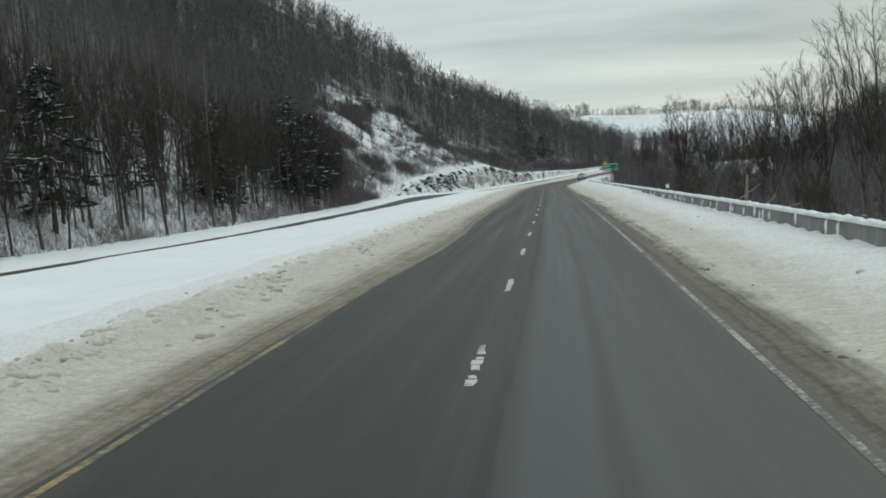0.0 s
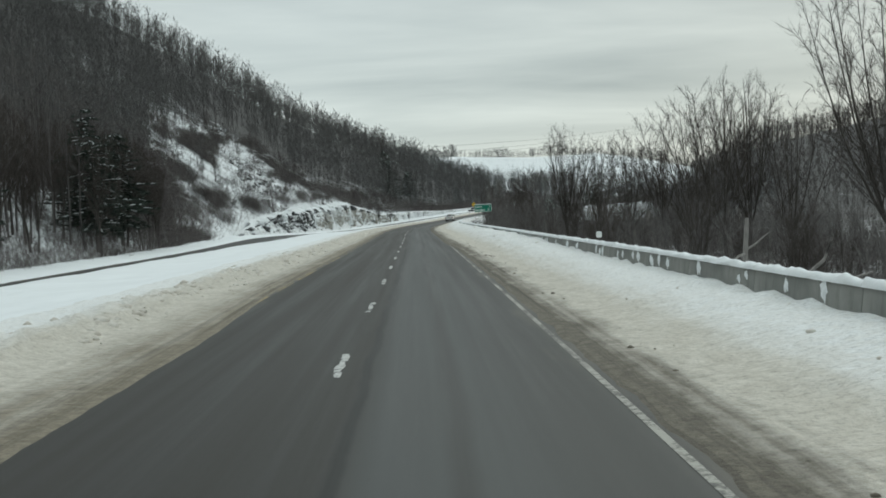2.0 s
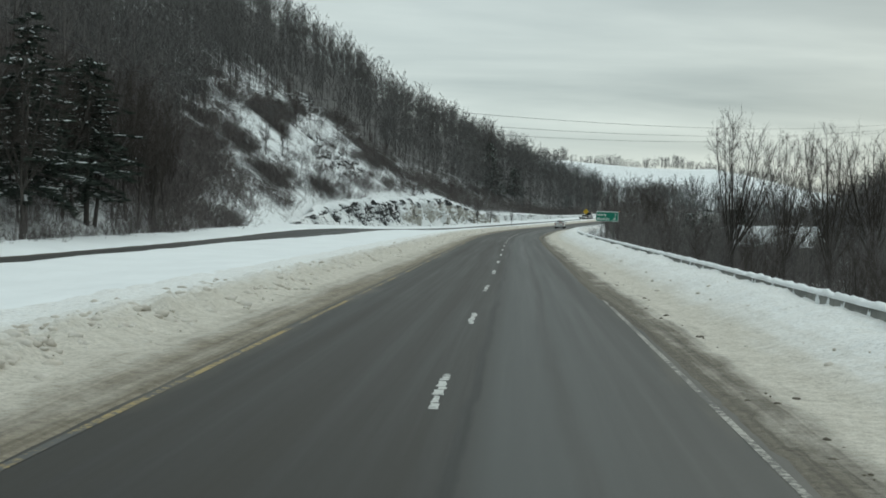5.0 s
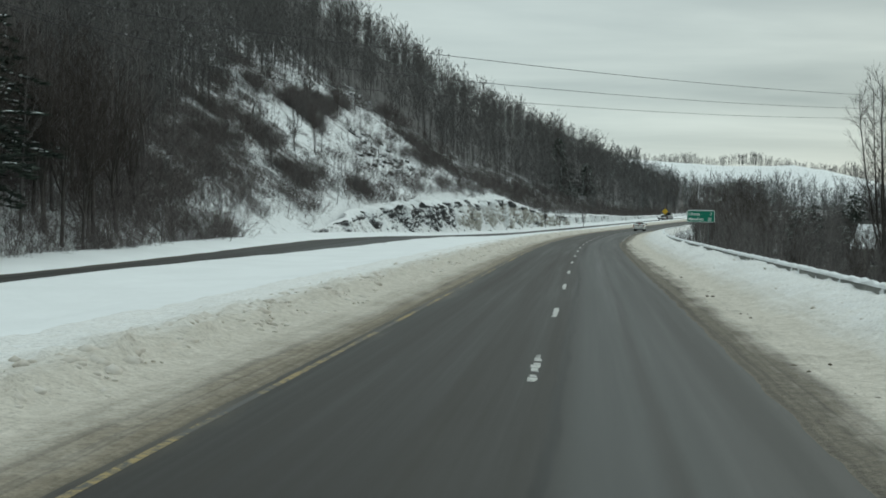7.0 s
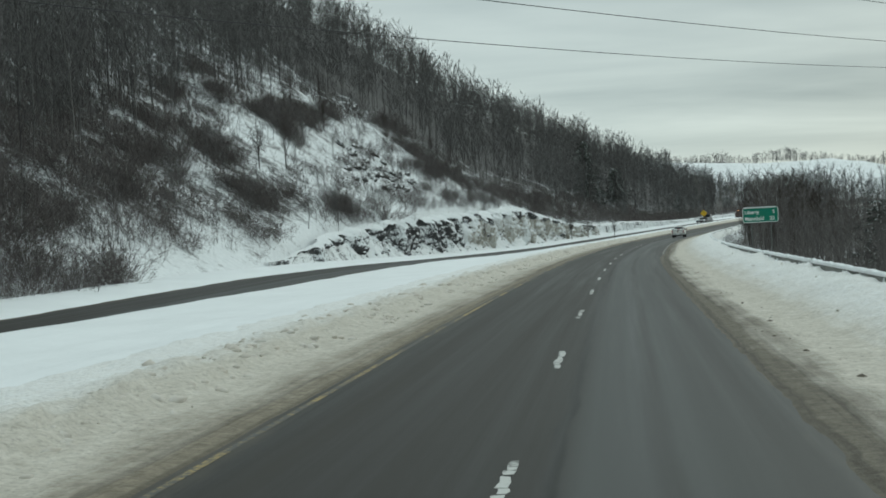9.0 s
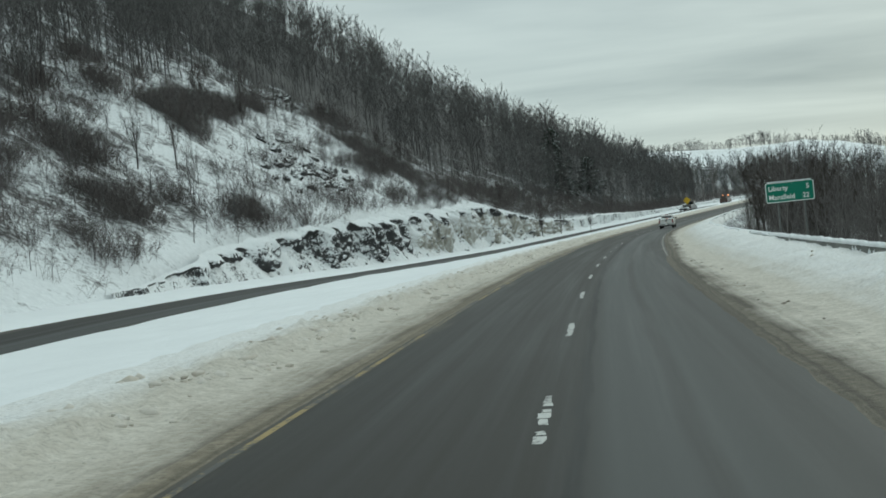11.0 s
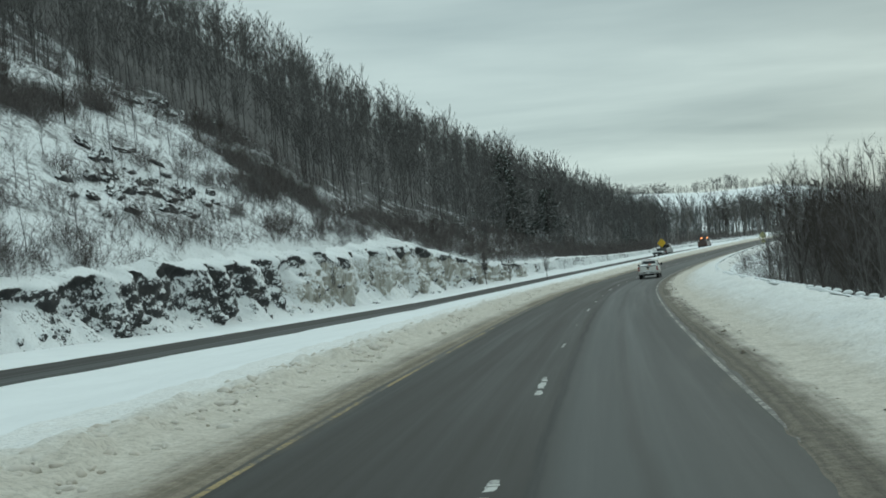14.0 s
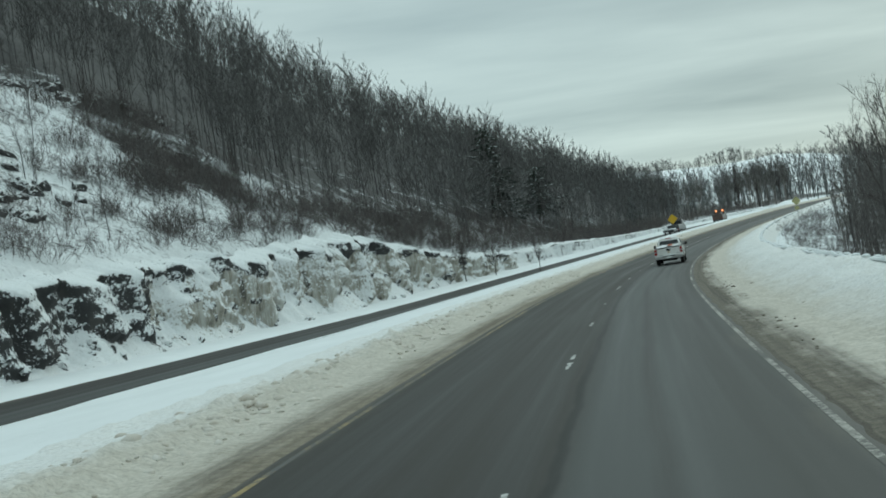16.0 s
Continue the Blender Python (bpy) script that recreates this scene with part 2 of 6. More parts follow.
def rock_mat():
    m = Mat("cut_rock", 0.85, 0, 0.3)
    n = m.noise(1.3, 7.0, 0.65, m.coords((1, 1, 0.6)))
    stone = m.ramp(n, (0.25, (0.028, 0.029, 0.031)), (0.55, (0.060, 0.060, 0.060)), (0.82, (0.13, 0.12, 0.105)))
    stone = m.mix(m.math("MULTIPLY", m.each(), 0.4), stone, (0.045, 0.045, 0.045))
    # a seep frozen to the face: grey and tan, in upright runs
    seep = m.node("ShaderNodeAttribute")
    seep.attribute_name = "ice"
    runs = m.noise(1.0, 5.0, 0.65, m.coords((1.5, 1.5, 0.16)))
    ice = m.ramp(runs, (0.30, (0.07, 0.066, 0.060)), (0.45, (0.33, 0.31, 0.265)), (0.65, (0.56, 0.56, 0.53)))
    stone = m.mix(m.ramp(m.math("ADD", seep.outputs["Fac"], m.math("MULTIPLY", m.math("SUBTRACT", m.noise(0.9, 5.0, 0.7), 0.5), 1.1)), (0.35, 0.0), (0.5, 1.0)), stone, ice)
    # snow lies where it is flatter and sticks in clumps
    cling = m.noise(4.0, 6.0, 0.74)
    bare = m.noise(0.42, 3.0, 0.5, m.coords((1, 1, 0.35)))
    lie = m.math("ADD", m.math("MULTIPLY", m.upward(), 0.62), m.math("MULTIPLY", m.math("SUBTRACT", cling, 0.5), 2.3))
    lie = m.math("ADD", lie, m.math("MULTIPLY", m.math("SUBTRACT", bare, 0.5), 1.25))
    deep = m.node("ShaderNodeAttribute")
    deep.attribute_name = "cover"
    lie = m.math("ADD", lie, m.math("MULTIPLY", deep.outputs["Fac"], 0.30))
    snow = m.ramp(m.noise(6.0), (0.3, (0.70, 0.71, 0.71)), (0.7, (0.80, 0.82, 0.83)))
    m.color(m.mix(m.ramp(lie, (0.11, 0.0), (0.18, 1.0)), stone, snow))
    m.bump(m.math("ADD", n, m.math("MULTIPLY", m.noise(9.0, 6.0), 0.3)), 0.7, 0.12)
    return m.m


def concrete_mat():
    m = Mat("barrier_concrete", 0.85, 0, 0.25)
    n = m.noise(0.8, 6.0, 0.6)
    c = m.ramp(n, (0.3, (0.17, 0.175, 0.165)), (0.7, (0.29, 0.29, 0.27)))
    c = m.mix(m.ramp(m.noise(2.0, 5.0, 0.6, m.coords((3, 3, 0.4))), (0.52, 0.0), (0.8, 0.55)), c, (0.10, 0.10, 0.095))
    m.color(c)
    m.bump(m.noise(22.0, 5.0), 0.3, 0.01)
    return m.m


def needle_mat():
    m = Mat("pine_needles", 0.8, 0, 0.2)
    c = m.ramp(m.island(), (0.0, (0.024, 0.032, 0.027)), (1.0, (0.072, 0.086, 0.070)))
    m.color(c)
    return m.m


def line_mat(name, colour, wear):
    m = Mat(name, 0.7, 0, 0.3)
    flaked = m.math("ADD", m.noise(7.0, 5.0, 0.75), m.math("MULTIPLY", m.math("SUBTRACT", m.noise(0.35, 3.0), 0.5), 0.8))
    worn = m.ramp(flaked, (wear - 0.08, 1.0), (wear + 0.08, 0.0))
    m.color(m.mix(worn, colour, (0.09, 0.088, 0.083)))
    return m.m


SNOW = snow_mat("snow")
SNOW_PATCH = snow_mat("lying_snow", (0.79, 0.81, 0.82))
CLOD = snow_mat("ploughed_snow", (0.64, 0.61, 0.56), 0.55)
ASPHALT = asphalt_mat()
SLUSH = shoulder_mat("sanded_slush", (0.150, 0.128, 0.095), (0.30, 0.262, 0.20), (0.045, 0.15, 0.27, 0.42))
TRACKED = shoulder_mat("tracked_sand", (0.100, 0.088, 0.068), (0.190, 0.168, 0.133), (0.055, 0.125, 0.19, 0.33), 0.97)
HILL = hillside_mat()
ROCK = rock_mat()
CONCRETE = concrete_mat()
NEEDLE = needle_mat()
BARK = bark_mat("grey_bark", (0.055, 0.050, 0.046), (0.13, 0.118, 0.106), 0.5)
# the dead tree's own bark; on the far-bend trees it stands for haze
BIRCH_AND_HAZE = bark_mat("pale_bark", (0.16, 0.15, 0.14), (0.36, 0.34, 0.32))
TWIG = bark_mat("twigs", (0.050, 0.042, 0.038), (0.105, 0.088, 0.078))
# twig colour lightened to imitate haze on the far-bend trees
HAZE_TWIG = bark_mat("haze_pale_twigs", (0.13, 0.122, 0.118), (0.24, 0.228, 0.22))
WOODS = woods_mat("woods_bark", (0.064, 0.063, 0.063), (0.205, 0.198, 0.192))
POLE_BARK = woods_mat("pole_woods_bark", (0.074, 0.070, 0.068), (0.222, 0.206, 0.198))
# distant woods: haze is put into the bark as a lighter base colour
HAZE_WOODS = woods_mat("haze_woods_bark", (0.095, 0.097, 0.099), (0.21, 0.21, 0.21))
SCRUB = woods_mat("scrub_stems", (0.070, 0.064, 0.064), (0.205, 0.184, 0.174))
WHITE_LINE = line_mat("white_paint_line", (0.34, 0.33, 0.295), 0.52)
DASH_PAINT = line_mat("white_dash_paint", (0.52, 0.52, 0.50), 0.45)
YELLOW_LINE = line_mat("yellow_paint_line", (0.33, 0.25, 0.11), 0.54)
STEEL = plain("galvanised_steel", (0.40, 0.41, 0.41), 0.6, 0.2, 0.2, 3.0)
POST_STEEL = plain("post_steel", (0.16, 0.165, 0.16), 0.6, 0.5, 0.25, 5.0)
SIGN_GREEN = plain("sign_green", (0.006, 0.165, 0.105), 0.45, 0, 0.06, 2.0)
SIGN_WHITE = plain("sign_white", (0.75, 0.77, 0.75), 0.5, 0, 0.05, 4.0)
SIGN_YELLOW = plain("sign_yellow", (0.62, 0.40, 0.03), 0.5, 0, 0.08, 4.0)
WOOD_POLE = plain("pole_wood", (0.12, 0.10, 0.08), 0.9, 0, 0.3, 4.0, 0.3)
WIRE = plain("wire", (0.05, 0.05, 0.052), 0.6, 0.3)
SIGN_FADED = plain("faded_sign_yellow", (0.40, 0.39, 0.19), 0.6, 0, 0.15, 4.0)
GRIT = plain("brown_grit", (0.13, 0.112, 0.088), 0.95, 0, 0.35, 9.0)

# ---------------------------------------------------------------- helpers for meshes
def mesh_of(name, verts, faces, mat, smooth=False, uv=None):
    me = bpy.data.meshes.new(name)
    verts = np.asarray(verts, np.float32).reshape(-1, 3)
    if isinstance(faces, np.ndarray):
        n, k = faces.shape
        me.vertices.add(len(verts))
        me.vertices.foreach_set("co", verts.ravel())
        me.loops.add(n * k)
        me.loops.foreach_set("vertex_index", faces.astype(np.int32).ravel())
        me.polygons.add(n)
        me.polygons.foreach_set("loop_start", np.arange(0, n * k, k, dtype=np.int32))
        me.update(calc_edges=True)
    else:
        me.from_pydata([tuple(v) for v in verts.tolist()], [], faces)
    if uv is not None:
        layer = me.uv_layers.new(name="UVMap")
        ids = np.empty(len(me.loops), np.int32)
        me.loops.foreach_get("vertex_index", ids)
        layer.data.foreach_set("uv", np.asarray(uv, np.float32)[ids].ravel())
    if smooth:
        me.polygons.foreach_set("use_smooth", np.ones(len(me.polygons), bool))
    me.materials.append(mat)
    me.validate()
    return me


def part_mesh(name, me, parent=None, label="", at=None):
    ob = new(name, me)
    if parent is not None:
        ob.parent = parent
    if at is not None:
        ob.matrix_basis = at
    return tagged(ob, label)


def part(name, bm, mat, parent, label="", at=None, smooth=False):
    me = bpy.data.meshes.new(name)
    bm.to_mesh(me)
    bm.free()
    me.materials.append(mat)
    if smooth:
        me.polygons.foreach_set("use_smooth", np.ones(len(me.polygons), bool))
    return part_mesh(name, me, parent, label, at)


def thing(name, label, category, at=None, group="", kind=""):
    ob = new(name)
    ob.empty_display_size = 0.2
    if at is not None:
        ob.matrix_basis = at
    return tagged(ob, label, category, group, kind)


def box(bm, size, centre=(0, 0, 0), bevel=0.0, turn=None):
    m = Matrix.Translation(centre) @ (turn if turn is not None else Matrix()) @ Matrix.Diagonal((*size, 1))
    made = bmesh.ops.create_cube(bm, size=1.0, matrix=m)
    if bevel:
        edges = list({e for v in made["verts"] for e in v.link_edges})
        bmesh.ops.bevel(bm, geom=edges, offset=bevel, segments=2, affect="EDGES")
    return bm


def rod(bm, a, b, r0, r1=None, sides=8):
    a, b = Vector(a), Vector(b)
    m = Matrix.Translation((a + b) / 2) @ (b - a).to_track_quat("Z", "Y").to_matrix().to_4x4()
    bmesh.ops.create_cone(bm, cap_ends=True, segments=sides, radius1=r0, radius2=r0 if r1 is None else r1, depth=(b - a).length, matrix=m)
    return bm


def hump(x, a, b):
    t = np.clip((np.asarray(x, float) - a) / (b - a), 0, 1)
    return t * t * (3 - 2 * t)


def rough_noise(x, y, seed=0, octaves=4, rough=0.55):
    """Smooth noise about 0, period 1, from sums of turned waves; quick on arrays."""
    rng = np.random.RandomState(seed)
    out, amp, f = 0.0, 1.0, 1.0
    for _ in range(octaves):
        for _ in range(3):
            a, p, q = rng.uniform(0, 6.283), rng.uniform(0, 6.283), rng.uniform(0.7, 1.4)
            out = out + amp / 3 * np.sin(6.283 * f * q * (x * math.cos(a) + y * math.sin(a)) + p)
        amp *= rough
        f *= 2.03
    return out


# ---------------------------------------------------------------- the line of the road
def glide(points, flat=True):
    px, py = np.array(points, float).T
    slope = np.gradient(py, px)
    if flat:  # no overshoot between far-apart knots
        d = np.diff(py) / np.diff(px)
        mid = np.where(d[1:] * d[:-1] > 0, 2 * d[1:] * d[:-1] / (d[1:] + d[:-1] + 1e-12), 0)
        slope = np.concatenate([[d[0]], mid, [d[-1]]])

    def at(x):
        x = np.asarray(x, float)
        i = np.clip(np.searchsorted(px, x) - 1, 0, len(px) - 2)
        h = px[i + 1] - px[i]
        t = (x - px[i]) / h
        far = np.where(t > 1, (t - 1) * h * slope[-1], np.where(t < 0, t * h * slope[0], 0))
        t = np.clip(t, 0, 1)
        return (2 * t**3 - 3 * t**2 + 1) * py[i] + (t**3 - 2 * t**2 + t) * h * slope[i] + (3 * t**2 - 2 * t**3) * py[i + 1] + (t**3 - t**2) * h * slope[i + 1] + far

    return at


LINE = glide([(-300, 3.6), (-150, 1.0), (0, -1.45), (50, -2.5), (100, -3.75), (150, -5.05), (200, -6.45), (230, -7.0), (250, -7.04), (275, -6.7), (298, -6.1), (333, -4.5), (366, -1.5), (410, 5.1), (470, 18.1), (510, 29.5), (550, 42.9), (600, 62.9), (700, 110.0), (800, 165.0)], False)
RISE = glide([(-300, 0), (0, 0), (150, 0), (300, 0), (330, 0.05), (370, 0.25), (410, 0.83), (470, 2.1), (550, 4.4), (600, 5.5), (700, 7.5), (900, 10.0), (1200, 12.0), (2500, 14.0)])


def on(s, u, z=0.0):
    """World place of the point s metres on along the y axis, u metres to the right of the lane line and z above the road."""
    s, u = np.asarray(s, float), np.asarray(u, float)
    k = (LINE(s + 1) - LINE(s - 1)) / 2
    n = np.sqrt(1 + k * k)
    return np.stack(np.broadcast_arrays(LINE(s) + u / n, s - u * k / n, RISE(s) + z), -1)


def heading(s):
    return math.atan2(float(LINE(s + 1) - LINE(s - 1)), 2.0)


# ---------------------------------------------------------------- the land
BENCH = glide([(-300, 0.6), (235, 0.6), (266, 0.9), (286, 3.2), (308, 5.0), (345, 6.6), (378, 7.5), (392, 8.4), (406, 6.2), (424, 4.2), (446, 3.0), (474, 2.7), (505, 1.6), (540, 1.1), (610, 0.9), (900, 0.8)])
WOOD_EDGE = glide([(-300, -33.5), (190, -33.5), (212, -36), (240, -43), (262, -49), (295, -57), (318, -63), (335, -66), (363, -70), (385, -74), (396, -75), (402, -67), (405, -57), (407, -49), (411, -42), (424, -35.5), (446, -34.2), (474, -35), (560, -34), (900, -35)])  # tall trees stand beyond this
BANK = glide([(-300, -0.1), (30, -0.2), (110, -0.65), (180, -0.55), (228, -0.1), (240, 0.0), (262, -0.05), (300, -0.4), (340, -0.75), (400, -1.1), (520, -1.2), (620, -0.9), (900, 0.0)])  # the other carriageway above this one


def land(s, u):
    """Height over the road's own level of the land at (s, u)."""
    s, u = np.broadcast_arrays(np.asarray(s, float), np.asarray(u, float))
    w = on(s, u)
    x, y = w[..., 0], w[..., 1]
    # wooded hill to the left, above the cutting
    foot = 30.6 + 3.0 * (1 - hump(s, 288, 330))
    lip = foot + 0.78 * BENCH(s)
    out = np.maximum(-u - lip - np.interp(s, [450, 500, 560, 640, 770, 900], [0, 4, 15, 42, 92, 120]), 0)
    fall = np.interp(s, [340, 390, 450, 560, 670, 770, 900, 1050], [1.0, 0.97, 0.93, 0.82, 0.66, 0.41, 0.2, 0.0])
    hill = (95 * np.tanh(0.70 * out / 95) + 0.26 * np.maximum(out - 45, 0) * (1 - hump(s, 480, 590))) * fall
    left = BENCH(s) * np.clip((-u - foot) / np.maximum(lip - foot, 0.2), 0, 1) + hill
    left = left + 0.5 * rough_noise(s / 17, u / 17, 3) * hump(-u, 34, 44) + 1.6 * rough_noise(s / 60, u / 60, 4, 3) * hump(-u, 45, 80)
    mid = BANK(s) * hump(-u, 17, 20) * (1 - hump(-u, 45, 90))
    # the valley to the right
    drop = -4.6 * hump(u, 9.0, 19.0) + 0.35 * rough_noise(s / 12, u / 12, 5) * hump(u, 11, 20)
    drop = drop - 1.6 * hump(u, 30, 60)
    drop = drop * (1 - 0.75 * hump(s, 320, 400) * (1 - hump(u, 14, 40)))
    # hills in the distance, in world places
    far = 66 * hump(y, 850, 1640) * (1 - 0.7 * hump(x, 180, 430)) * (1.12 - 0.12 * hump(x, 0, 130)) + 3 * rough_noise(x / 190, y / 190, 6, 3) * hump(y, 900, 1200)
    ridge = (21 * hump(x, 70, 102) + 4 * hump(x, 102, 132) + 9 * hump(x, 132, 205)) * np.exp(-(((y - 560) / 120) ** 2)) + 40 * hump(x, 420, 900)
    z = np.where(u < 0, np.maximum(left, 0) + mid, drop)
    z = z + np.maximum(far - RISE(s), 0) * hump(np.abs(u), 30, 90) + ridge * hump(u, 40, 90)
    return z


def ground_at(s, u):
    p = on(s, u)
    p[..., 2] += land(s, u)
    return p


def grid_faces(rows, cols):
    i = np.arange(rows - 1)[:, None] * cols + np.arange(cols - 1)[None]
    return np.stack([i, i + 1, i + cols + 1, i + cols], -1).reshape(-1, 4)


s_axis = np.concatenate([np.arange(-300, -40, 20), np.arange(-40, 520, 3.0), np.arange(520, 900, 8.0), np.arange(900, 2600, 40.0)])
u_axis = np.concatenate([-np.array([900, 700, 560, 460, 380, 320, 270, 230, 200]), np.arange(-180, -64, 4.0), np.arange(-64, -30, 1.25), [-30, -29.2, -28.2, -27.2, -26, -20.2, -19.4, -18.4, -17, -16, -12, -9, -7.4, 0, 7.0, 8.2, 9.4, 11], np.arange(13, 40, 2.5), np.arange(40, 120, 8.0), [130, 160, 200, 260, 340, 440, 560, 700]])
S, U = np.meshgrid(s_axis, u_axis, indexing="ij")
ground_pts = ground_at(S, U)
ground_pts[..., 2] -= np.where((U > -29.5) & (U < 8.5), 0.45, 0.0)
lip_u = 30.6 + 3.0 * (1 - hump(S, 288, 330)) + 0.78 * BENCH(S)
ground_pts[..., 2] -= np.where((-U < lip_u + 0.5) & (U < -29.5) & (S > 268) & (S < 612), 0.8, 0)
ground_mesh = mesh_of("ground", ground_pts, grid_faces(len(s_axis), len(u_axis)), HILL, True)
litter = np.where(U < 0, ((0.40 - 0.22 * hump(S, 285, 320)) * hump(-U, 36, 42) + 0.12 * hump(WOOD_EDGE(S) - U, -5, 3) + (0.34 + 0.2 * hump(S, 380, 420)) * hump(WOOD_EDGE(S) - U, 2, 26) + 0.55 * hump(WOOD_EDGE(S) - U, 26, 50)) * (1 - 0.5 * (1 - hump(S, 170, 215)) * (1 - hump(-U, 52, 75))), hump(U, 12, 22) * np.where((ground_pts[..., 0] > 66) & (ground_pts[..., 1] > 345), 0.95, 0.62 * (1 - hump(S, 430, 700))))
litter = litter * (1 - hump(ground_pts[..., 1], 760, 1000))
ground_mesh.attributes.new("litter", "FLOAT", "POINT").data.foreach_set("value", litter.ravel().astype(np.float32))
ground = tagged(new("ground", ground_mesh), "snow-covered valley floor and wooded hillside", "ground", kind="structure")


def ribbon(name, s, profile, mat, label, category, bumps=0.0, seed=0, kind="structure", smooth=True, ragged=0.0, reach=None, heap=None):
    """A strip along the road. profile: pairs of metres across and metres up."""
    prof = np.array(profile, float)
    s = np.asarray(s, float)
    SS, UU = np.meshgrid(s, prof[:, 0], indexing="ij")
    ZZ = np.broadcast_to(prof[:, 1], SS.shape).copy()
    if bumps:
        rim = np.minimum(hump(np.arange(len(prof)), 0, 10 if mat in (SLUSH, TRACKED) else 2), hump(len(prof) - 1 - np.arange(len(prof)), 0, 2))
        ZZ += bumps * (rough_noise(SS / 3.1, UU / 2.3, seed, 5, 0.62)) * rim
    if heap is not None:
        ZZ += heap(SS, UU) * (1 + 0.35 * rough_noise(SS / 6, UU / 4, seed + 3, 3))
    plain_u = UU
    if reach is not None:
        UU = UU + reach(SS) * (1 - hump(np.arange(len(prof)), 0, 9))
    if ragged:
        UU = UU + ragged * rough_noise(SS / 2.2, UU / 6, seed + 7, 5, 0.65) * (np.arange(len(prof)) < 2)
    pts = on(SS, UU, ZZ)
    uv = np.stack([np.abs(plain_u) - 3.75 if mat in (SLUSH, TRACKED) else UU + (22.9 if name == "road_opposite" else 0.0), SS], -1).reshape(-1, 2)
    faces = grid_faces(len(s), len(prof))
    ob = new(name, mesh_of(name, pts, faces, mat, smooth, uv))
    return tagged(ob, label, category, kind=kind)


s_road = np.concatenate([np.arange(-120, 460, 4.0), np.arange(460, 800, 8.0)])
s_bank = np.concatenate([np.arange(-40, -2, 2.0), np.arange(-2, 360, 0.45), np.arange(360, 480, 1.5), np.arange(480, 760, 6.0)])
road = ribbon("road", s_road, [(u, 0.0) for u in (-4.9, -4.3, -3.75, -2, 0, 2, 3.7, 4.2, 4.7)], ASPHALT, "two-lane asphalt carriageway, pale with salt on one lane", "road")


def bank_profile(pairs, step=0.22):
    a = np.array(pairs, float)
    us = np.arange(a[0, 0], a[-1, 0] + 1e-6, step if a[-1, 0] > a[0, 0] else -step)
    return list(zip(us, np.interp(us, a[:, 0], a[:, 1]))) if a[-1, 0] > a[0, 0] else list(zip(us, np.interp(-us, -a[:, 0], a[:, 1])))


bank_left = ribbon("snow_bank_left", s_bank, bank_profile([(-3.86, -0.02), (-4.08, 0.02), (-4.6, 0.05), (-5.7, 0.11), (-6.2, 0.25), (-6.9, 0.34), (-7.6, 0.29), (-8.6, 0.24), (-9.5, 0.22), (-10.3, 0.0)], 0.16), SLUSH, "ploughed roadside snow bank, brown with sand at its foot", "snow bank", 0.045, 11, ragged=0.02, reach=lambda s: np.interp(s, [0, 20, 33, 45, 58, 74, 125, 200, 214, 235, 260, 300], [0.20, 0.2, 0.5, 0.85, 0.8, 0.28, 0.18, 0.20, 0.26, 0.24, 0.18, 0.12]), heap=lambda s, u: 0.17 * hump(-u, 5.6, 6.3) * (1 - hump(-u, 7.2, 8.0)) * (np.abs(rough_noise(s / 2.3, u / 1.1, 15, 3, 0.6)) - 0.25))
bank_right = ribbon("snow_bank_right", s_bank, bank_profile([(3.79, -0.015), (4.0, 0.015), (4.5, 0.035), (5.6, 0.06), (6.3, 0.16), (7.2, 0.30), (8.35, 0.42), (8.9, 0.34), (9.7, -0.05), (11.0, -0.75)]), TRACKED, "sanded shoulder and ploughed snow against the barrier", "snow bank", 0.055, 12, ragged=0.05, reach=lambda s: -0.07 - 0.40 * hump(s, 108, 132) * (1 - hump(s, 243, 260)), heap=lambda s, u: (0.28 * hump(s, 70, 120) + 0.06 * hump(s, 232, 262)) * hump(u, 5.6, 8.2) * (1 - hump(u, 8.6, 10.2)))
median = ribbon("median_snow", np.arange(-120, 760, 3.0), [(-u, np.interp(u, [8.7, 9.4, 10.2, 11, 13, 14], [0.02, 0.19, 0.20, 0.12, 0.05, 0.0])) for u in np.arange(8.7, 20.1, 0.4)], SNOW, "clean untouched snow on the median", "snow", 0.04, 13)


def lifted(ob, weight, crest=None):
    """Raise a strip's points with the other carriageway; weight(u, s) from the uv map."""
    me = ob.data
    n = len(me.vertices)
    co = np.empty(n * 3, np.float32)
    me.vertices.foreach_get("co", co)
    co = co.reshape(-1, 3)
    ids = np.empty(len(me.loops), np.int32)
    me.loops.foreach_get("vertex_index", ids)
    uv = np.empty(len(me.loops) * 2, np.float32)
    me.uv_layers[0].data.foreach_get("uv", uv)
    su = np.zeros((n, 2), np.float32)
    su[ids] = uv.reshape(-1, 2)
    co[:, 2] += BANK(su[:, 1]) * weight(su[:, 0], su[:, 1])
    if crest is not None:
        co[:, 2] += crest(su[:, 0], su[:, 1])
    me.vertices.foreach_set("co", co.ravel())
    me.update()




def median_crest(u, s):
    """The snow swells towards the other carriageway, then drops to its edge; the swell dies out along the way."""
    b = BANK(s)
    k = hump(s, 165, 240)
    top = (0.57 + 0.766 * b) * (1 - k) + (0.06 + 0.95 * b) * k
    heap = 1.5 * np.exp(-(((s - 588) / 13) ** 2) - ((u + 14.5) / 2.4) ** 2)
    return np.where(-u < 18.95, top * hump(-u, 12, 18.6) + heap, b - 0.12)


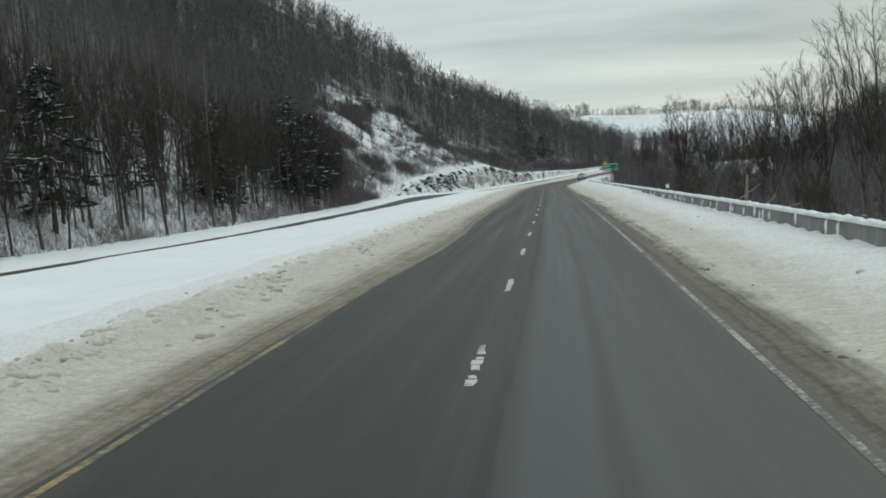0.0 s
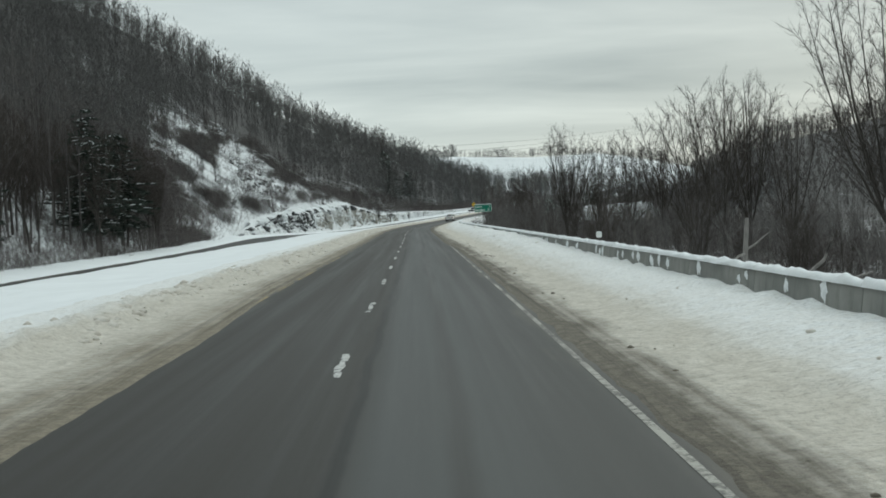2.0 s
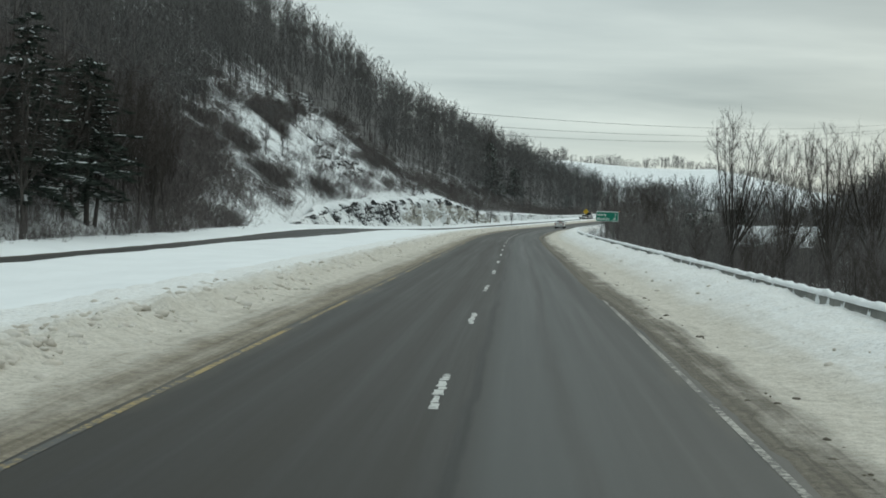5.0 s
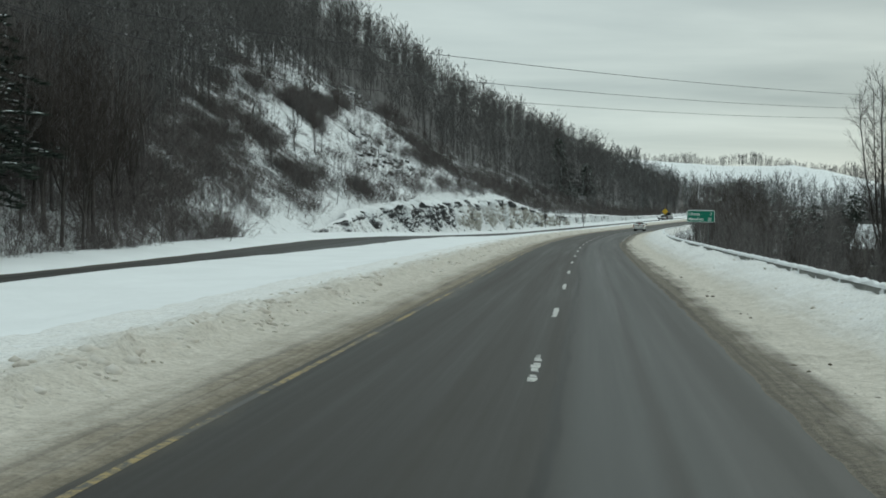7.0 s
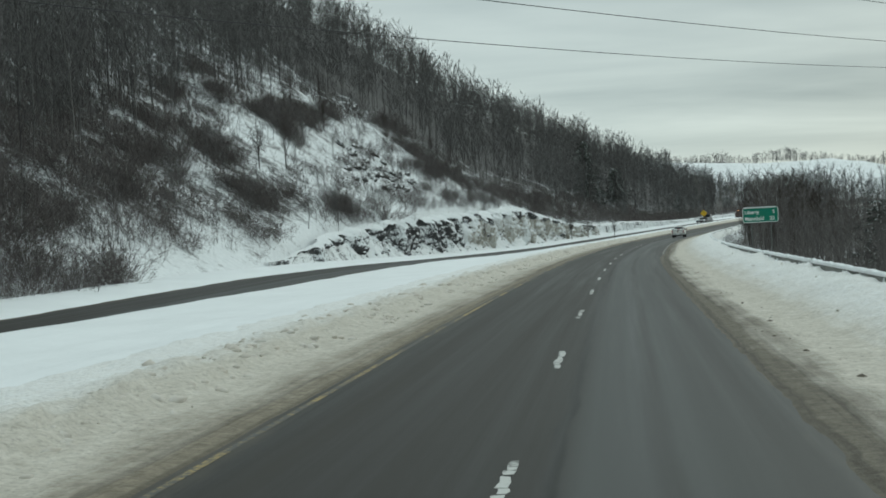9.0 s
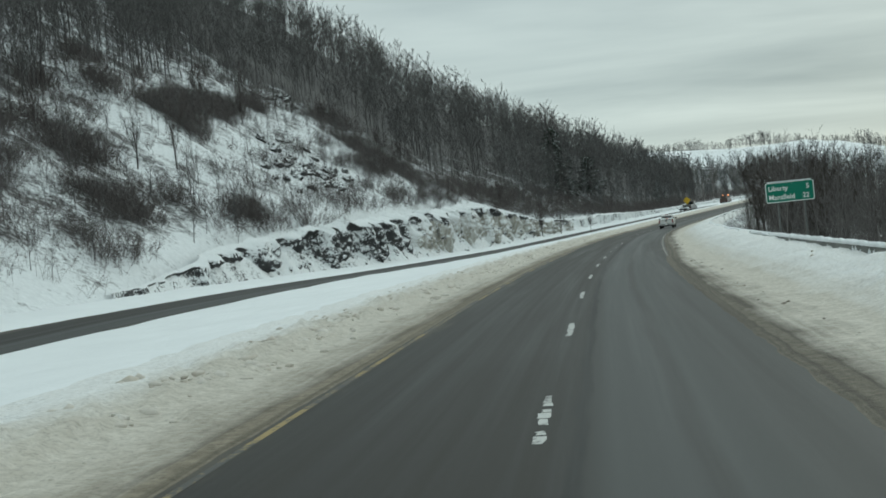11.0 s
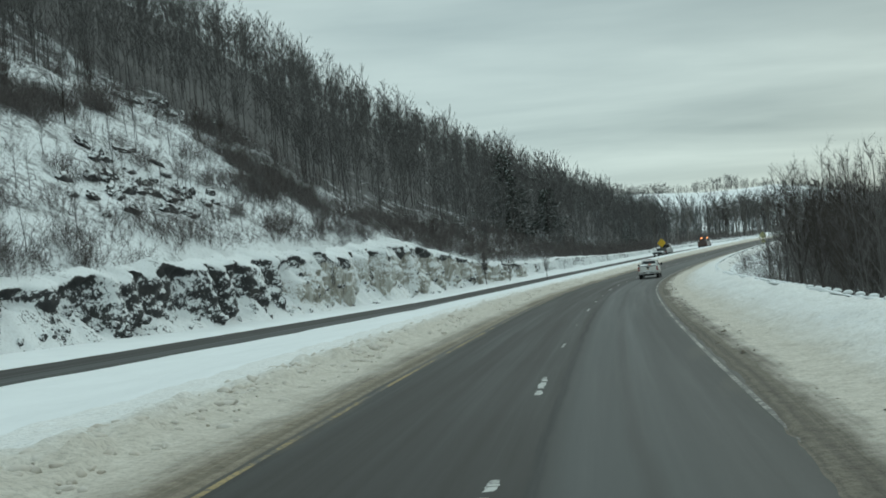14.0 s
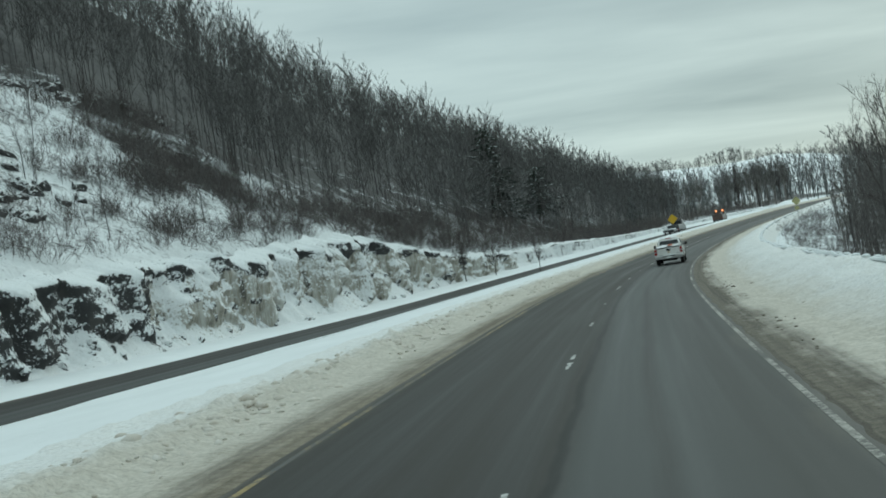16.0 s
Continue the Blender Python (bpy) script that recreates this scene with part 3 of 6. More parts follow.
lifted(median, lambda u, s: 0.0, median_crest)
road_far = ribbon("road_opposite", s_road, [(u, 0.02) for u in (-18.9, -20.5, -22.5, -24.2, -26.5, -27.8)], ASPHALT, "opposite carriageway of damp dark asphalt", "road")
lifted(road_far, lambda u, s: 1.0)
verge_far = ribbon("verge_snow", np.arange(-40, 760, 2.0), [(-27.0, -0.02), (-27.3, 0.06), (-27.6, 0.14), (-28.3, 0.28), (-29.2, 0.30), (-30.6, 0.45), (-32.4, 0.5), (-34.0, 0.3)], SNOW, "snow verge along the foot of the rock cut", "snow", 0.06, 14, ragged=0.15)
lifted(verge_far, lambda u, s: 1.0)

# ---------------------------------------------------------------- painted lines
edge_white = ribbon("edge_line_white", np.arange(-40, 600, 4.0), [(3.63, 0.005), (3.73, 0.005)], WHITE_LINE, "worn white line along the road's edge", "road marking")
edge_yellow = ribbon("edge_line_yellow", np.arange(-40, 600, 4.0), [(-3.665, 0.005), (-3.545, 0.005)], YELLOW_LINE, "faded yellow line along the median side", "road marking")
DASH0 = 17.0 - 12.19 * 5


def lane_dashes():
    """Each worn dash is a few flakes of thick paint."""
    rng = random.Random(5)
    shapes = []
    for k in range(8):
        bm = bmesh.new()
        y = 0.0
        while y < 3.0:
            l = rng.uniform(0.25, 0.75)
            if rng.random() < (0.84 if k < 5 else 0.55):
                w = rng.uniform(0.10, 0.15) if k < 5 else rng.uniform(0.06, 0.12)
                off = rng.uniform(-0.02, 0.02)
                vs = [bm.verts.new((off + sx * w / 2 + rng.uniform(-0.02, 0.02), y + yy * l * 0.86 - 3.05 + rng.uniform(-0.03, 0.03), 0.006)) for sx, yy in ((-1, 0), (1, 0), (1.05, 0.5), (1, 1), (-1, 1), (-0.9, 0.5))]
                top = bm.faces.new(vs)
                bmesh.ops.extrude_face_region(bm, geom=[top])
                for v in vs:
                    v.co.z = -0.01
            y += l
        bmesh.ops.recalc_face_normals(bm, faces=bm.faces)
        me = bpy.data.meshes.new("lane_dash")
        bm.to_mesh(me)
        bm.free()
        me.materials.append(DASH_PAINT)
        shapes.append(me)
    for k in range(46):
        s = DASH0 + 12.19 * k
        p = on(s, 0, 0)
        part_mesh("lane_dash", shapes[k % 5 if s < 272 else 5 + k % 3], road, at=pose(*p, 0, 0, -math.degrees(heading(s - 1.5))))


lane_dashes()


def road_place(x, y):
    """Metres along and across the road of a place in the plan."""
    s = y.copy()
    for _ in range(12):
        k = (LINE(s + 1) - LINE(s - 1)) / 2
        s = s + ((x - LINE(s)) * k + (y - s)) / (1 + k * k) * 0.8
    k = (LINE(s + 1) - LINE(s - 1)) / 2
    return s, ((x - LINE(s)) - (y - s) * k) / np.sqrt(1 + k * k)


# ---------------------------------------------------------------- rock cut
def rock_cut():
    rock = thing("rock_cut", "dark rock cutting with snow on its ledges and a frozen seep", "rock face", kind="structure")
    s = np.concatenate([np.arange(262, 450, 0.25), np.arange(450, 610, 0.9)])
    v = np.linspace(0, 1, 52)
    SS, VV = np.meshgrid(s, v, indexing="ij")
    high = BENCH(SS)
    top = high * (1 + 0.06 * rough_noise(SS / 9, 0 * SS, 21, 4)) + 0.35
    Z = top * VV
    foot = 30.4 + 3.0 * (1 - hump(SS, 288, 330))
    rugged = np.clip(high / 4, 0.10, 1.1) * (1 - 0.5 * hump(SS, 428, 452))
    # a slope of snow at the foot, an upright face above it, a rounded brow
    gap = 0.5 + 0.5 * np.tanh(3.0 * rough_noise(SS / 15, 0 * SS + 0.3, 27, 3))
    heap = np.clip(0.10 + 0.20 * gap + 0.10 * rough_noise(SS / 4, 0 * SS, 22, 4), 0.06, 0.8)
    heap = np.where(SS < 318, np.clip(heap + 0.45 * gap * (1 - hump(SS, 296, 318)), 0.06, 0.9), heap)
    brow = 0.86 + 0.05 * rough_noise(SS / 3, 0 * SS, 28, 4)
    run = 0.42 * np.minimum(VV / heap, 1) * (0.35 + 0.65 * heap / 0.5) + 0.10 * np.clip((VV - heap) / np.maximum(brow - heap, 0.05), 0, 1) + 0.34 * hump(VV, brow, 1.02)
    back = run * 0.86 * high
    # buttresses, upright joints, and lumps on the face
    face = hump(VV, heap - 0.05, heap + 0.05) * (1 - hump(VV, brow - 0.05, brow + 0.06))
    spots = [Vector((a, b, 0.0)) for a, b in zip(SS.ravel(), Z.ravel())]
    lump = np.array([0.7 * noise.noise(Vector((p.x / 1.1, p.y / 1.5, 3.0))) + 0.8 * noise.noise(Vector((p.x / 0.6, p.y / 0.65, 8.0))) for p in spots]).reshape(SS.shape)
    jut = np.array([noise.noise(Vector((p.x / 2.4, p.y / 7.0, 5.0))) for p in spots]).reshape(SS.shape)
    back = back + rugged * face * (0.75 * np.tanh(4.5 * jut) + 0.30 * jut + 0.26 * lump) + rugged * (0.45 * rough_noise(SS / 12, Z / 30, 24, 3) + 0.10 * lump)
    UU = -foot - back
    ZZ = -0.15 + BANK(SS) + Z
    me = mesh_of("rock_wall", on(SS, UU, ZZ), grid_faces(len(s), len(v)), ROCK, True)
    ice = hump(SS, 340, 356) * (1 - hump(SS, 440, 470)) * (1 - hump(VV, 0.62, 0.92)) * hump(rough_noise(SS / 7, VV, 33, 3), -0.9, -0.3)
    me.attributes.new("ice", "FLOAT", "POINT").data.foreach_set("value", ice.ravel().astype(np.float32))
    deep = hump(SS, 428, 452)
    me.attributes.new("cover", "FLOAT", "POINT").data.foreach_set("value", deep.ravel().astype(np.float32))
    part_mesh("rock_wall", me, rock)
    # broken stones along the foot and dark ledges on the snow slope above
    rng = random.Random(31)
    blocks = []
    for k in range(8):
        bm = bmesh.new()
        bmesh.ops.create_icosphere(bm, subdivisions=2, radius=0.5)
        for vert in bm.verts:
            c = vert.co
            m = (abs(c.x) ** 4 + abs(c.y) ** 4 + abs(c.z) ** 4) ** 0.25
            c *= 0.5 / m * rng.uniform(0.78, 1.05)
            c += 0.12 * Vector((noise.noise(c * 3 + Vector((k, 0, 0))), noise.noise(c * 3 + Vector((0, k, 5))), noise.noise(c * 3 + Vector((9, 0, k)))))
        me = bpy.data.meshes.new("rock_block")
        bm.to_mesh(me)
        bm.free()
        me.materials.append(ROCK)
        blocks.append(me)
    for k in range(170):
        i, j = rng.randrange(130, 640), rng.randrange(2, 26)
        p = on(SS[i, j], UU[i, j] - 0.12, ZZ[i, j])
        size = Matrix.Diagonal((rng.uniform(0.35, 0.7), rng.uniform(0.35, 0.9), rng.uniform(0.35, 0.8), 1))
        part_mesh("rock_block", blocks[k % 8], rock, at=pose(*p, rng.uniform(-25, 25), rng.uniform(-10, 25), rng.uniform(-40, 40)) @ size)
    for k in range(84):
        if k < 52:
            x = rng.choice((-46.2, -48.4, -48.9, -51.0)) + rng.uniform(-0.5, 0.5)
            y = rng.triangular(328, 374, 356)
        elif k < 62:
            x, y = rng.uniform(-57, -53), rng.uniform(346, 370)
        else:
            g = rng.random()
            x, y = -73 + 14 * g + rng.uniform(-2, 2), 408 + 14 * g + rng.uniform(-6, 6)
        ss, uu = road_place(np.array([x]), np.array([y]))
        p = ground_at(ss[0], uu[0])
        size = Matrix.Diagonal((rng.uniform(0.7, 1.4), rng.uniform(0.9, 3.6), rng.uniform(0.55, 1.25), 1))
        part_mesh("rock_ledge", blocks[k % 8], rock, at=pose(p[0], p[1], p[2] + rng.uniform(0.0, 0.2), rng.uniform(-24, -4), rng.uniform(10, 40), rng.uniform(-15, 15)) @ size)


rock_cut()


# ---------------------------------------------------------------- clods thrown up by the plough
def clods():
    rng = np.random.RandomState(17)
    bm = bmesh.new()
    bmesh.ops.create_icosphere(bm, subdivisions=1, radius=1.0)
    bm.verts.ensure_lookup_table()
    base = np.array([v.co[:] for v in bm.verts])
    tri = np.array([[v.index for v in f.verts] for f in bm.faces])
    bm.free()
    for name, us, zs, n, label in (("bank_clods_left", (-7.9, -5.6), (0.10, 0.50), 7600, "lumps of dirty ploughed snow on the bank"), ("bank_clods_right", (5.2, 7.9), (0.04, 0.34), 260, "scattered lumps of ploughed snow on the shoulder"), ("shoulder_grit", (3.95, 5.1), (0.0, 0.03), 800, "clumps of brown grit and frozen slush on the shoulder")):
        s, u = rng.uniform(2, 370, n), np.clip(rng.normal(-6.55, 0.6, n), -8.2, -5.3) if us[0] < 0 else rng.uniform(*us, n)
        keep = rough_noise(s / 9, u / 3, 18, 3) > -0.35
        s, u = s[keep], u[keep]
        prof = np.interp(np.abs(u), [5.2, 5.7, 6.2, 6.9, 7.6, 8.6], [0.09, 0.11, 0.25, 0.34, 0.29, 0.24]) if us[0] < 0 else np.interp(u, [3.95, 4.2, 4.5, 5.6, 6.3, 7.2, 8.35], [0.0, 0.015, 0.035, 0.06, 0.16, 0.30, 0.42]) + 0.3 * hump(s, 70, 120) * hump(u, 5.6, 8.2)
        size = rng.lognormal(-2.75, 0.62, len(s)).clip(0.014, 0.17) * (0.45 if name == "shoulder_grit" else 0.5 if us[0] > 0 else 1.0)
        p = on(s, u, prof - 0.25 * size)
        a = rng.uniform(0, 6.28, len(s))
        shape = base[None] * rng.uniform(0.7, 1.25, (len(s), len(base), 1)) * size[:, None, None] * np.array([1.0, 1.25, 0.75])
        x = shape[..., 0] * np.cos(a)[:, None] - shape[..., 1] * np.sin(a)[:, None]
        y = shape[..., 0] * np.sin(a)[:, None] + shape[..., 1] * np.cos(a)[:, None]
        pts = np.stack([x, y, shape[..., 2]], -1) + p[:, None]
        faces = (tri[None] + (np.arange(len(s)) * len(base))[:, None, None]).reshape(-1, 3)
        tagged(new(name, mesh_of(name, pts, faces, GRIT if name == "shoulder_grit" else CLOD)), label, "grit" if name == "shoulder_grit" else "snow lumps", kind="stuff")


clods()

# ---------------------------------------------------------------- trees
def tube(path, radii, sides):
    """Points and triangles of a tapered limb along a path."""
    path = np.asarray(path, float)
    n = len(path)
    d = np.gradient(path, axis=0)
    d /= np.linalg.norm(d, axis=1)[:, None] + 1e-9
    ref = np.where(np.abs(d[:, 2:3]) > 0.9, np.array([[1.0, 0, 0]]), np.array([[0, 0, 1.0]]))
    a = np.cross(d, ref)
    a /= np.linalg.norm(a, axis=1)[:, None] + 1e-9
    b = np.cross(d, a)
    ang = np.arange(sides) * 2 * np.pi / sides
    ring = path[:, None] + np.asarray(radii)[:, None, None] * (np.cos(ang)[None, :, None] * a[:, None] + np.sin(ang)[None, :, None] * b[:, None])
    i, j = np.meshgrid(np.arange(n - 1), np.arange(sides), indexing="ij")
    k = (j + 1) % sides
    quads = np.stack([i * sides + j, i * sides + k, (i + 1) * sides + k, (i + 1) * sides + j], -1).reshape(-1, 4)
    tris = np.concatenate([quads[:, [0, 1, 2]], quads[:, [0, 2, 3]]])
    return ring.reshape(-1, 3), tris


def spikes(base, tip, r):
    """Three-sided twigs, many at once."""
    base, tip = np.asarray(base, float), np.asarray(tip, float)
    n = len(base)
    d = tip - base
    d /= np.linalg.norm(d, axis=1)[:, None] + 1e-9
    a = np.cross(d, np.where(np.abs(d[:, 2:3]) > 0.9, [[1.0, 0, 0]], [[0, 0, 1.0]]))
    a /= np.linalg.norm(a, axis=1)[:, None] + 1e-9
    b = np.cross(d, a)
    r = np.broadcast_to(np.asarray(r, float), (n,))[:, None]
    v = np.stack([base + r * a, base + r * (-0.5 * a + 0.87 * b), base + r * (-0.5 * a - 0.87 * b), tip], 1).reshape(-1, 3)
    o = 4 * np.arange(n)[:, None]
    return v, np.concatenate([o + [0, 1, 3], o + [1, 2, 3], o + [2, 0, 3]])


def slivers(base, tip, r, seed):
    """The finest twigs, a single thin blade each."""
    base, tip = np.asarray(base, float), np.asarray(tip, float)
    d = tip - base
    d /= np.linalg.norm(d, axis=1)[:, None] + 1e-9
    a = np.cross(d, np.random.RandomState(seed).normal(0, 1, d.shape))
    a /= np.linalg.norm(a, axis=1)[:, None] + 1e-9
    v = np.stack([base + r * a, base - r * a, tip], 1).reshape(-1, 3)
    return v, np.arange(len(v)).reshape(-1, 3)


def join(pieces):
    vs, fs, off = [], [], 0
    for v, f in pieces:
        vs.append(v)
        fs.append(f + off)
        off += len(v)
    return np.concatenate(vs), np.concatenate(fs)


def conifer(seed, height, tiers, bare=0.25, wide=0.22):
    """A pine: trunk, drooping sprays of needles, and lumps of snow lying on the sprays."""
    rng = np.random.RandomState(seed)
    t = np.linspace(0, 1, 7)
    trunk = np.stack([0 * t, 0 * t, t * height], 1)
    wood = [tube(trunk, 0.016 * height * (1 - 0.92 * t) + 0.01, 7)]
    nb, nt, nr, snow = [], [], [], []
    for k in range(tiers):
        z = height * (bare + (0.985 - bare) * (k + 0.5 * rng.rand()) / tiers)
        reach = height * wide * (1.06 - (z / height)) ** 0.6 * rng.uniform(0.55, 1.3)
        arms = rng.randint(5, 9)
        turn = rng.uniform(0, 6.283)
        for a in range(arms):
            w = turn + 6.283 * a / arms + rng.normal(0, 0.2)
            d = np.array([math.cos(w), math.sin(w), rng.uniform(-0.38, 0.22)])
            l = reach * rng.uniform(0.5, 1.25)
            zz = z + rng.uniform(-0.5, 0.5) * height * (0.985 - bare) / tiers
            q = np.linspace(0, 1, 4)[:, None]
            path = np.array([0, 0, zz]) + d * l * q + np.array([0, 0, -0.10 * l]) * q**2
            wood.append(tube(path, np.linspace(0.03, 0.008, 4), 3))
            m = int(30 + 26 * l)
            g = rng.uniform(0.2, 1.0, m)
            b = np.stack([np.interp(g, q[:, 0], path[:, c]) for c in range(3)], 1)
            e = d[None] * 0.55 + rng.normal(0, 0.5, (m, 3))
            e[:, 2] = np.abs(e[:, 2]) * 0.3 - 0.10
            e /= np.linalg.norm(e, axis=1)[:, None]
            ln = rng.uniform(0.4, 0.85, m) * (0.5 + 0.16 * l)
            nb.append(b)
            nt.append(b + e * ln[:, None])
            nr.append(rng.uniform(0.05, 0.10, m))
            for _ in range(7 if rng.rand() < 0.72 else 0):
                g0 = rng.uniform(0.35, 0.95)
                c = np.array([np.interp(g0, q[:, 0], path[:, i]) for i in range(3)]) + [0, 0, 0.05]
                s = rng.uniform(0.07, 0.19) * (0.5 + 0.25 * l)
                ang = np.arange(6) * 1.047
                rim = c + np.stack([np.cos(ang), np.sin(ang), 0 * ang], 1) * s * rng.uniform(0.6, 1.2, (6, 1)) * np.array([1, 1, 0])
                rim += d * np.outer(np.cos(ang - w), [s * 0.6])
                v = np.concatenate([rim, [c + [0, 0, 0.10]], [c - [0, 0, 0.05]]])
                f = np.array([[i, (i + 1) % 6, 6] for i in range(6)] + [[(i + 1) % 6, i, 7] for i in range(6)])
                snow.append((v, f))
    return join(wood), slivers(np.concatenate(nb), np.concatenate(nt), np.concatenate(nr)[:, None], seed), join(snow)


def bush(seed, height, stems, twigs=6, fine=0.011):
    rng = np.random.RandomState(seed)
    b, e, tb, te = [], [], [], []
    for _ in range(stems):
        p = np.append(rng.normal(0, 0.22 * height, 2), 0)
        d = np.append(rng.normal(0, 0.42, 2), 1.0)
        d /= np.linalg.norm(d)
        l = height * rng.uniform(0.55, 1.1)
        b.append(p)
        e.append(p + d * l)
        for _ in range(twigs):
            g = rng.uniform(0.2, 0.95)
            d2 = d + rng.normal(0, 0.6, 3)
            d2 /= np.linalg.norm(d2)
            tb.append(p + d * l * g)
            te.append(tb[-1] + d2 * l * rng.uniform(0.2, 0.5))
    return join([spikes(b, e, 0.011), slivers(tb, te, fine, seed)])


def scatter(name, shapes, places, sizes, mat, label, category, seed, squash=(0.85, 1.2)):
    """Many plants of a few shapes as one mesh."""
    rng = np.random.RandomState(seed)
    vs, fs, off = [], [], 0
    kinds = rng.randint(0, len(shapes), len(places))
    for k, (v, f) in enumerate(shapes):
        pick = np.where(kinds == k)[0]
        if not len(pick):
            continue
        a = rng.uniform(0, 6.283, len(pick))
        lean = rng.normal(0, 0.035, (len(pick), 2))
        wide = sizes[pick] * rng.uniform(*squash, len(pick))
        c, s = np.cos(a), np.sin(a)
        x = (v[None, :, 0] * c[:, None] - v[None, :, 1] * s[:, None]) * wide[:, None]
        y = (v[None, :, 0] * s[:, None] + v[None, :, 1] * c[:, None]) * wide[:, None]
        z = v[None, :, 2] * sizes[pick][:, None]
        p = np.stack([x + z * lean[:, :1], y + z * lean[:, 1:], z], -1) + places[pick][:, None]
        vs.append(p.reshape(-1, 3))
        fs.append((f[None] + (off + np.arange(len(pick)) * len(v))[:, None, None]).reshape(-1, 3))
        off += len(pick) * len(v)
    return tagged(new(name, mesh_of(name, np.concatenate(vs), np.concatenate(fs), mat)), label, category, kind="stuff")


def spread(n, s_range, u_range, seed, keep=None):
    rng = np.random.RandomState(seed)
    s, u = rng.uniform(*s_range, n), rng.uniform(*u_range, n)
    if keep is not None:
        ok = keep(s, u)
        s, u = s[ok], u[ok]
    p = ground_at(s, u)
    p[:, 2] -= 0.15
    return p, s, u


def ground_under(p):
    return ground_at(*road_place(p[:, 0], p[:, 1])) - [0, 0, 0.15]


def world_spread(n, xr, yr, seed):
    """Places given in the plan, with the land's height under them."""
    rng = np.random.RandomState(seed)
    s, u = road_place(rng.uniform(*xr, n), rng.uniform(*yr, n))
    return ground_at(s, u), s, u


def wild_tree(seed, height, limbs, twigs, low=0.3, spread=0.2, trunk=0.011, fine=0.02, bare=0):
    """A cheap leafless tree for woods: straight trunk, limbs that climb into an oval crown, and short fine twigs. bare: dead stubs on the lower trunk."""
    rng = np.random.RandomState(seed)
    t = np.linspace(0, 1, 5)
    bend = np.cumsum(rng.normal(0, 0.009, (5, 2)), 0) * height
    line = np.stack([bend[:, 0], bend[:, 1], t * height * 0.95], 1)
    wood = tube(line, trunk * height * (1 - 0.90 * t), 3)
    at = low + (0.94 - low) * rng.rand(limbs)
    base = np.stack([np.interp(at, t, line[:, c]) for c in range(3)], 1)
    way = np.arange(limbs) * 2.4 + rng.uniform(-0.5, 0.5, limbs)
    d = np.stack([np.cos(way), np.sin(way), rng.uniform(1.1, 2.1, limbs)], 1)
    d /= np.linalg.norm(d, axis=1)[:, None]
    l = height * spread * np.sqrt(np.clip(1.02 - ((at - 0.55) / 0.45) ** 2, 0.10, 1)) * rng.uniform(0.75, 1.2, limbs)
    tip = base + d * l[:, None]
    arms = spikes(base, tip, 0.0032 * height * (1.15 - at))
    k = rng.randint(0, limbs, twigs)
    g = rng.uniform(0.12, 1.0, twigs)[:, None]
    b2 = base[k] * (1 - g) + tip[k] * g
    e = d[k] * 0.75 + rng.normal(0, 0.42, (twigs, 3)) + [0, 0, 0.35]
    e /= np.linalg.norm(e, axis=1)[:, None]
    pieces = [wood, arms, slivers(b2, b2 + e * (height * rng.uniform(0.035, 0.085, twigs) * (1.15 - 0.4 * g[:, 0]))[:, None], fine, seed)]
    if bare:
        z = height * rng.uniform(0.12, low + 0.1, bare)
        p = np.stack([np.interp(z, line[:, 2], line[:, 0]), np.interp(z, line[:, 2], line[:, 1]), z], 1)
        w = rng.uniform(0, 6.283, bare)
        pieces.append(spikes(p, p + np.stack([np.cos(w), np.sin(w), rng.uniform(-0.1, 0.6, bare)], 1) * rng.uniform(0.5, 1.6, bare)[:, None], 0.014))
    return join(pieces)


# -- woods, each one mesh
FOREST = [wild_tree(100 + k, 14.5, 14, 200, 0.22, 0.23 + 0.02 * (k % 3), 0.0056, 0.035) for k in range(8)]
POLES = [wild_tree(110 + k, 15.5, 12, 190, 0.42, 0.19, 0.0105, 0.020, 7) for k in range(7)]
FINE = [wild_tree(120 + k, 13.0, 16, 230, 0.18, 0.26, 0.0075, 0.018) for k in range(6)]
FAR = [wild_tree(140 + k, 12.0, 12, 150, 0.12, 0.30, 0.0095, 0.040) for k in range(6)]
BUSH = [bush(200 + k, 2.4, 9, 8, 0.010) for k in range(6)]
SMOKE = [bush(220 + k, 3.0, 12, 15, 0.014) for k in range(5)]


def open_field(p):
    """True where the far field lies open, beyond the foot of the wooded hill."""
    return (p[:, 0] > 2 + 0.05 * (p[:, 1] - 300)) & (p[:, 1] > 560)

rng_w = np.random.RandomState(9)
p, s_, u_ = spread(8200, (30, 900), (-175, -34), 41, lambda s, u: (u < WOOD_EDGE(s) - 1) & (np.random.RandomState(3).rand(len(s)) < np.where(s > 520, 0.62, np.where((s < 200) & (u > -62), 0.9, 1.0))) & (u > -70 - 0.26 * s))
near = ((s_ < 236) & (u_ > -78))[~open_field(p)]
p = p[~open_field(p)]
tall = rng_w.uniform(0.65, 1.05, len(p)) + 0.28 * (np.random.RandomState(12).rand(len(p)) < 0.22)
scatter("hillside_woods", FOREST, p[~near], tall[~near], WOODS, "leafless grey-brown woods on the steep snowy hillside", "woods", 51)
scatter("pole_woods", POLES, p[near], tall[near], POLE_BARK, "close dark trunks of leafless woods above the road", "woods", 50)
p, s_, u_ = spread(1500, (225, 420), (-125, -40), 39, lambda s, u: (u < WOOD_EDGE(s) - 2) & (u > WOOD_EDGE(s) - 44))
scatter("upper_woods", FOREST, p, rng_w.uniform(0.6, 1.0, len(p)), WOODS, "dense leafless woods above the open snow slope", "woods", 48)
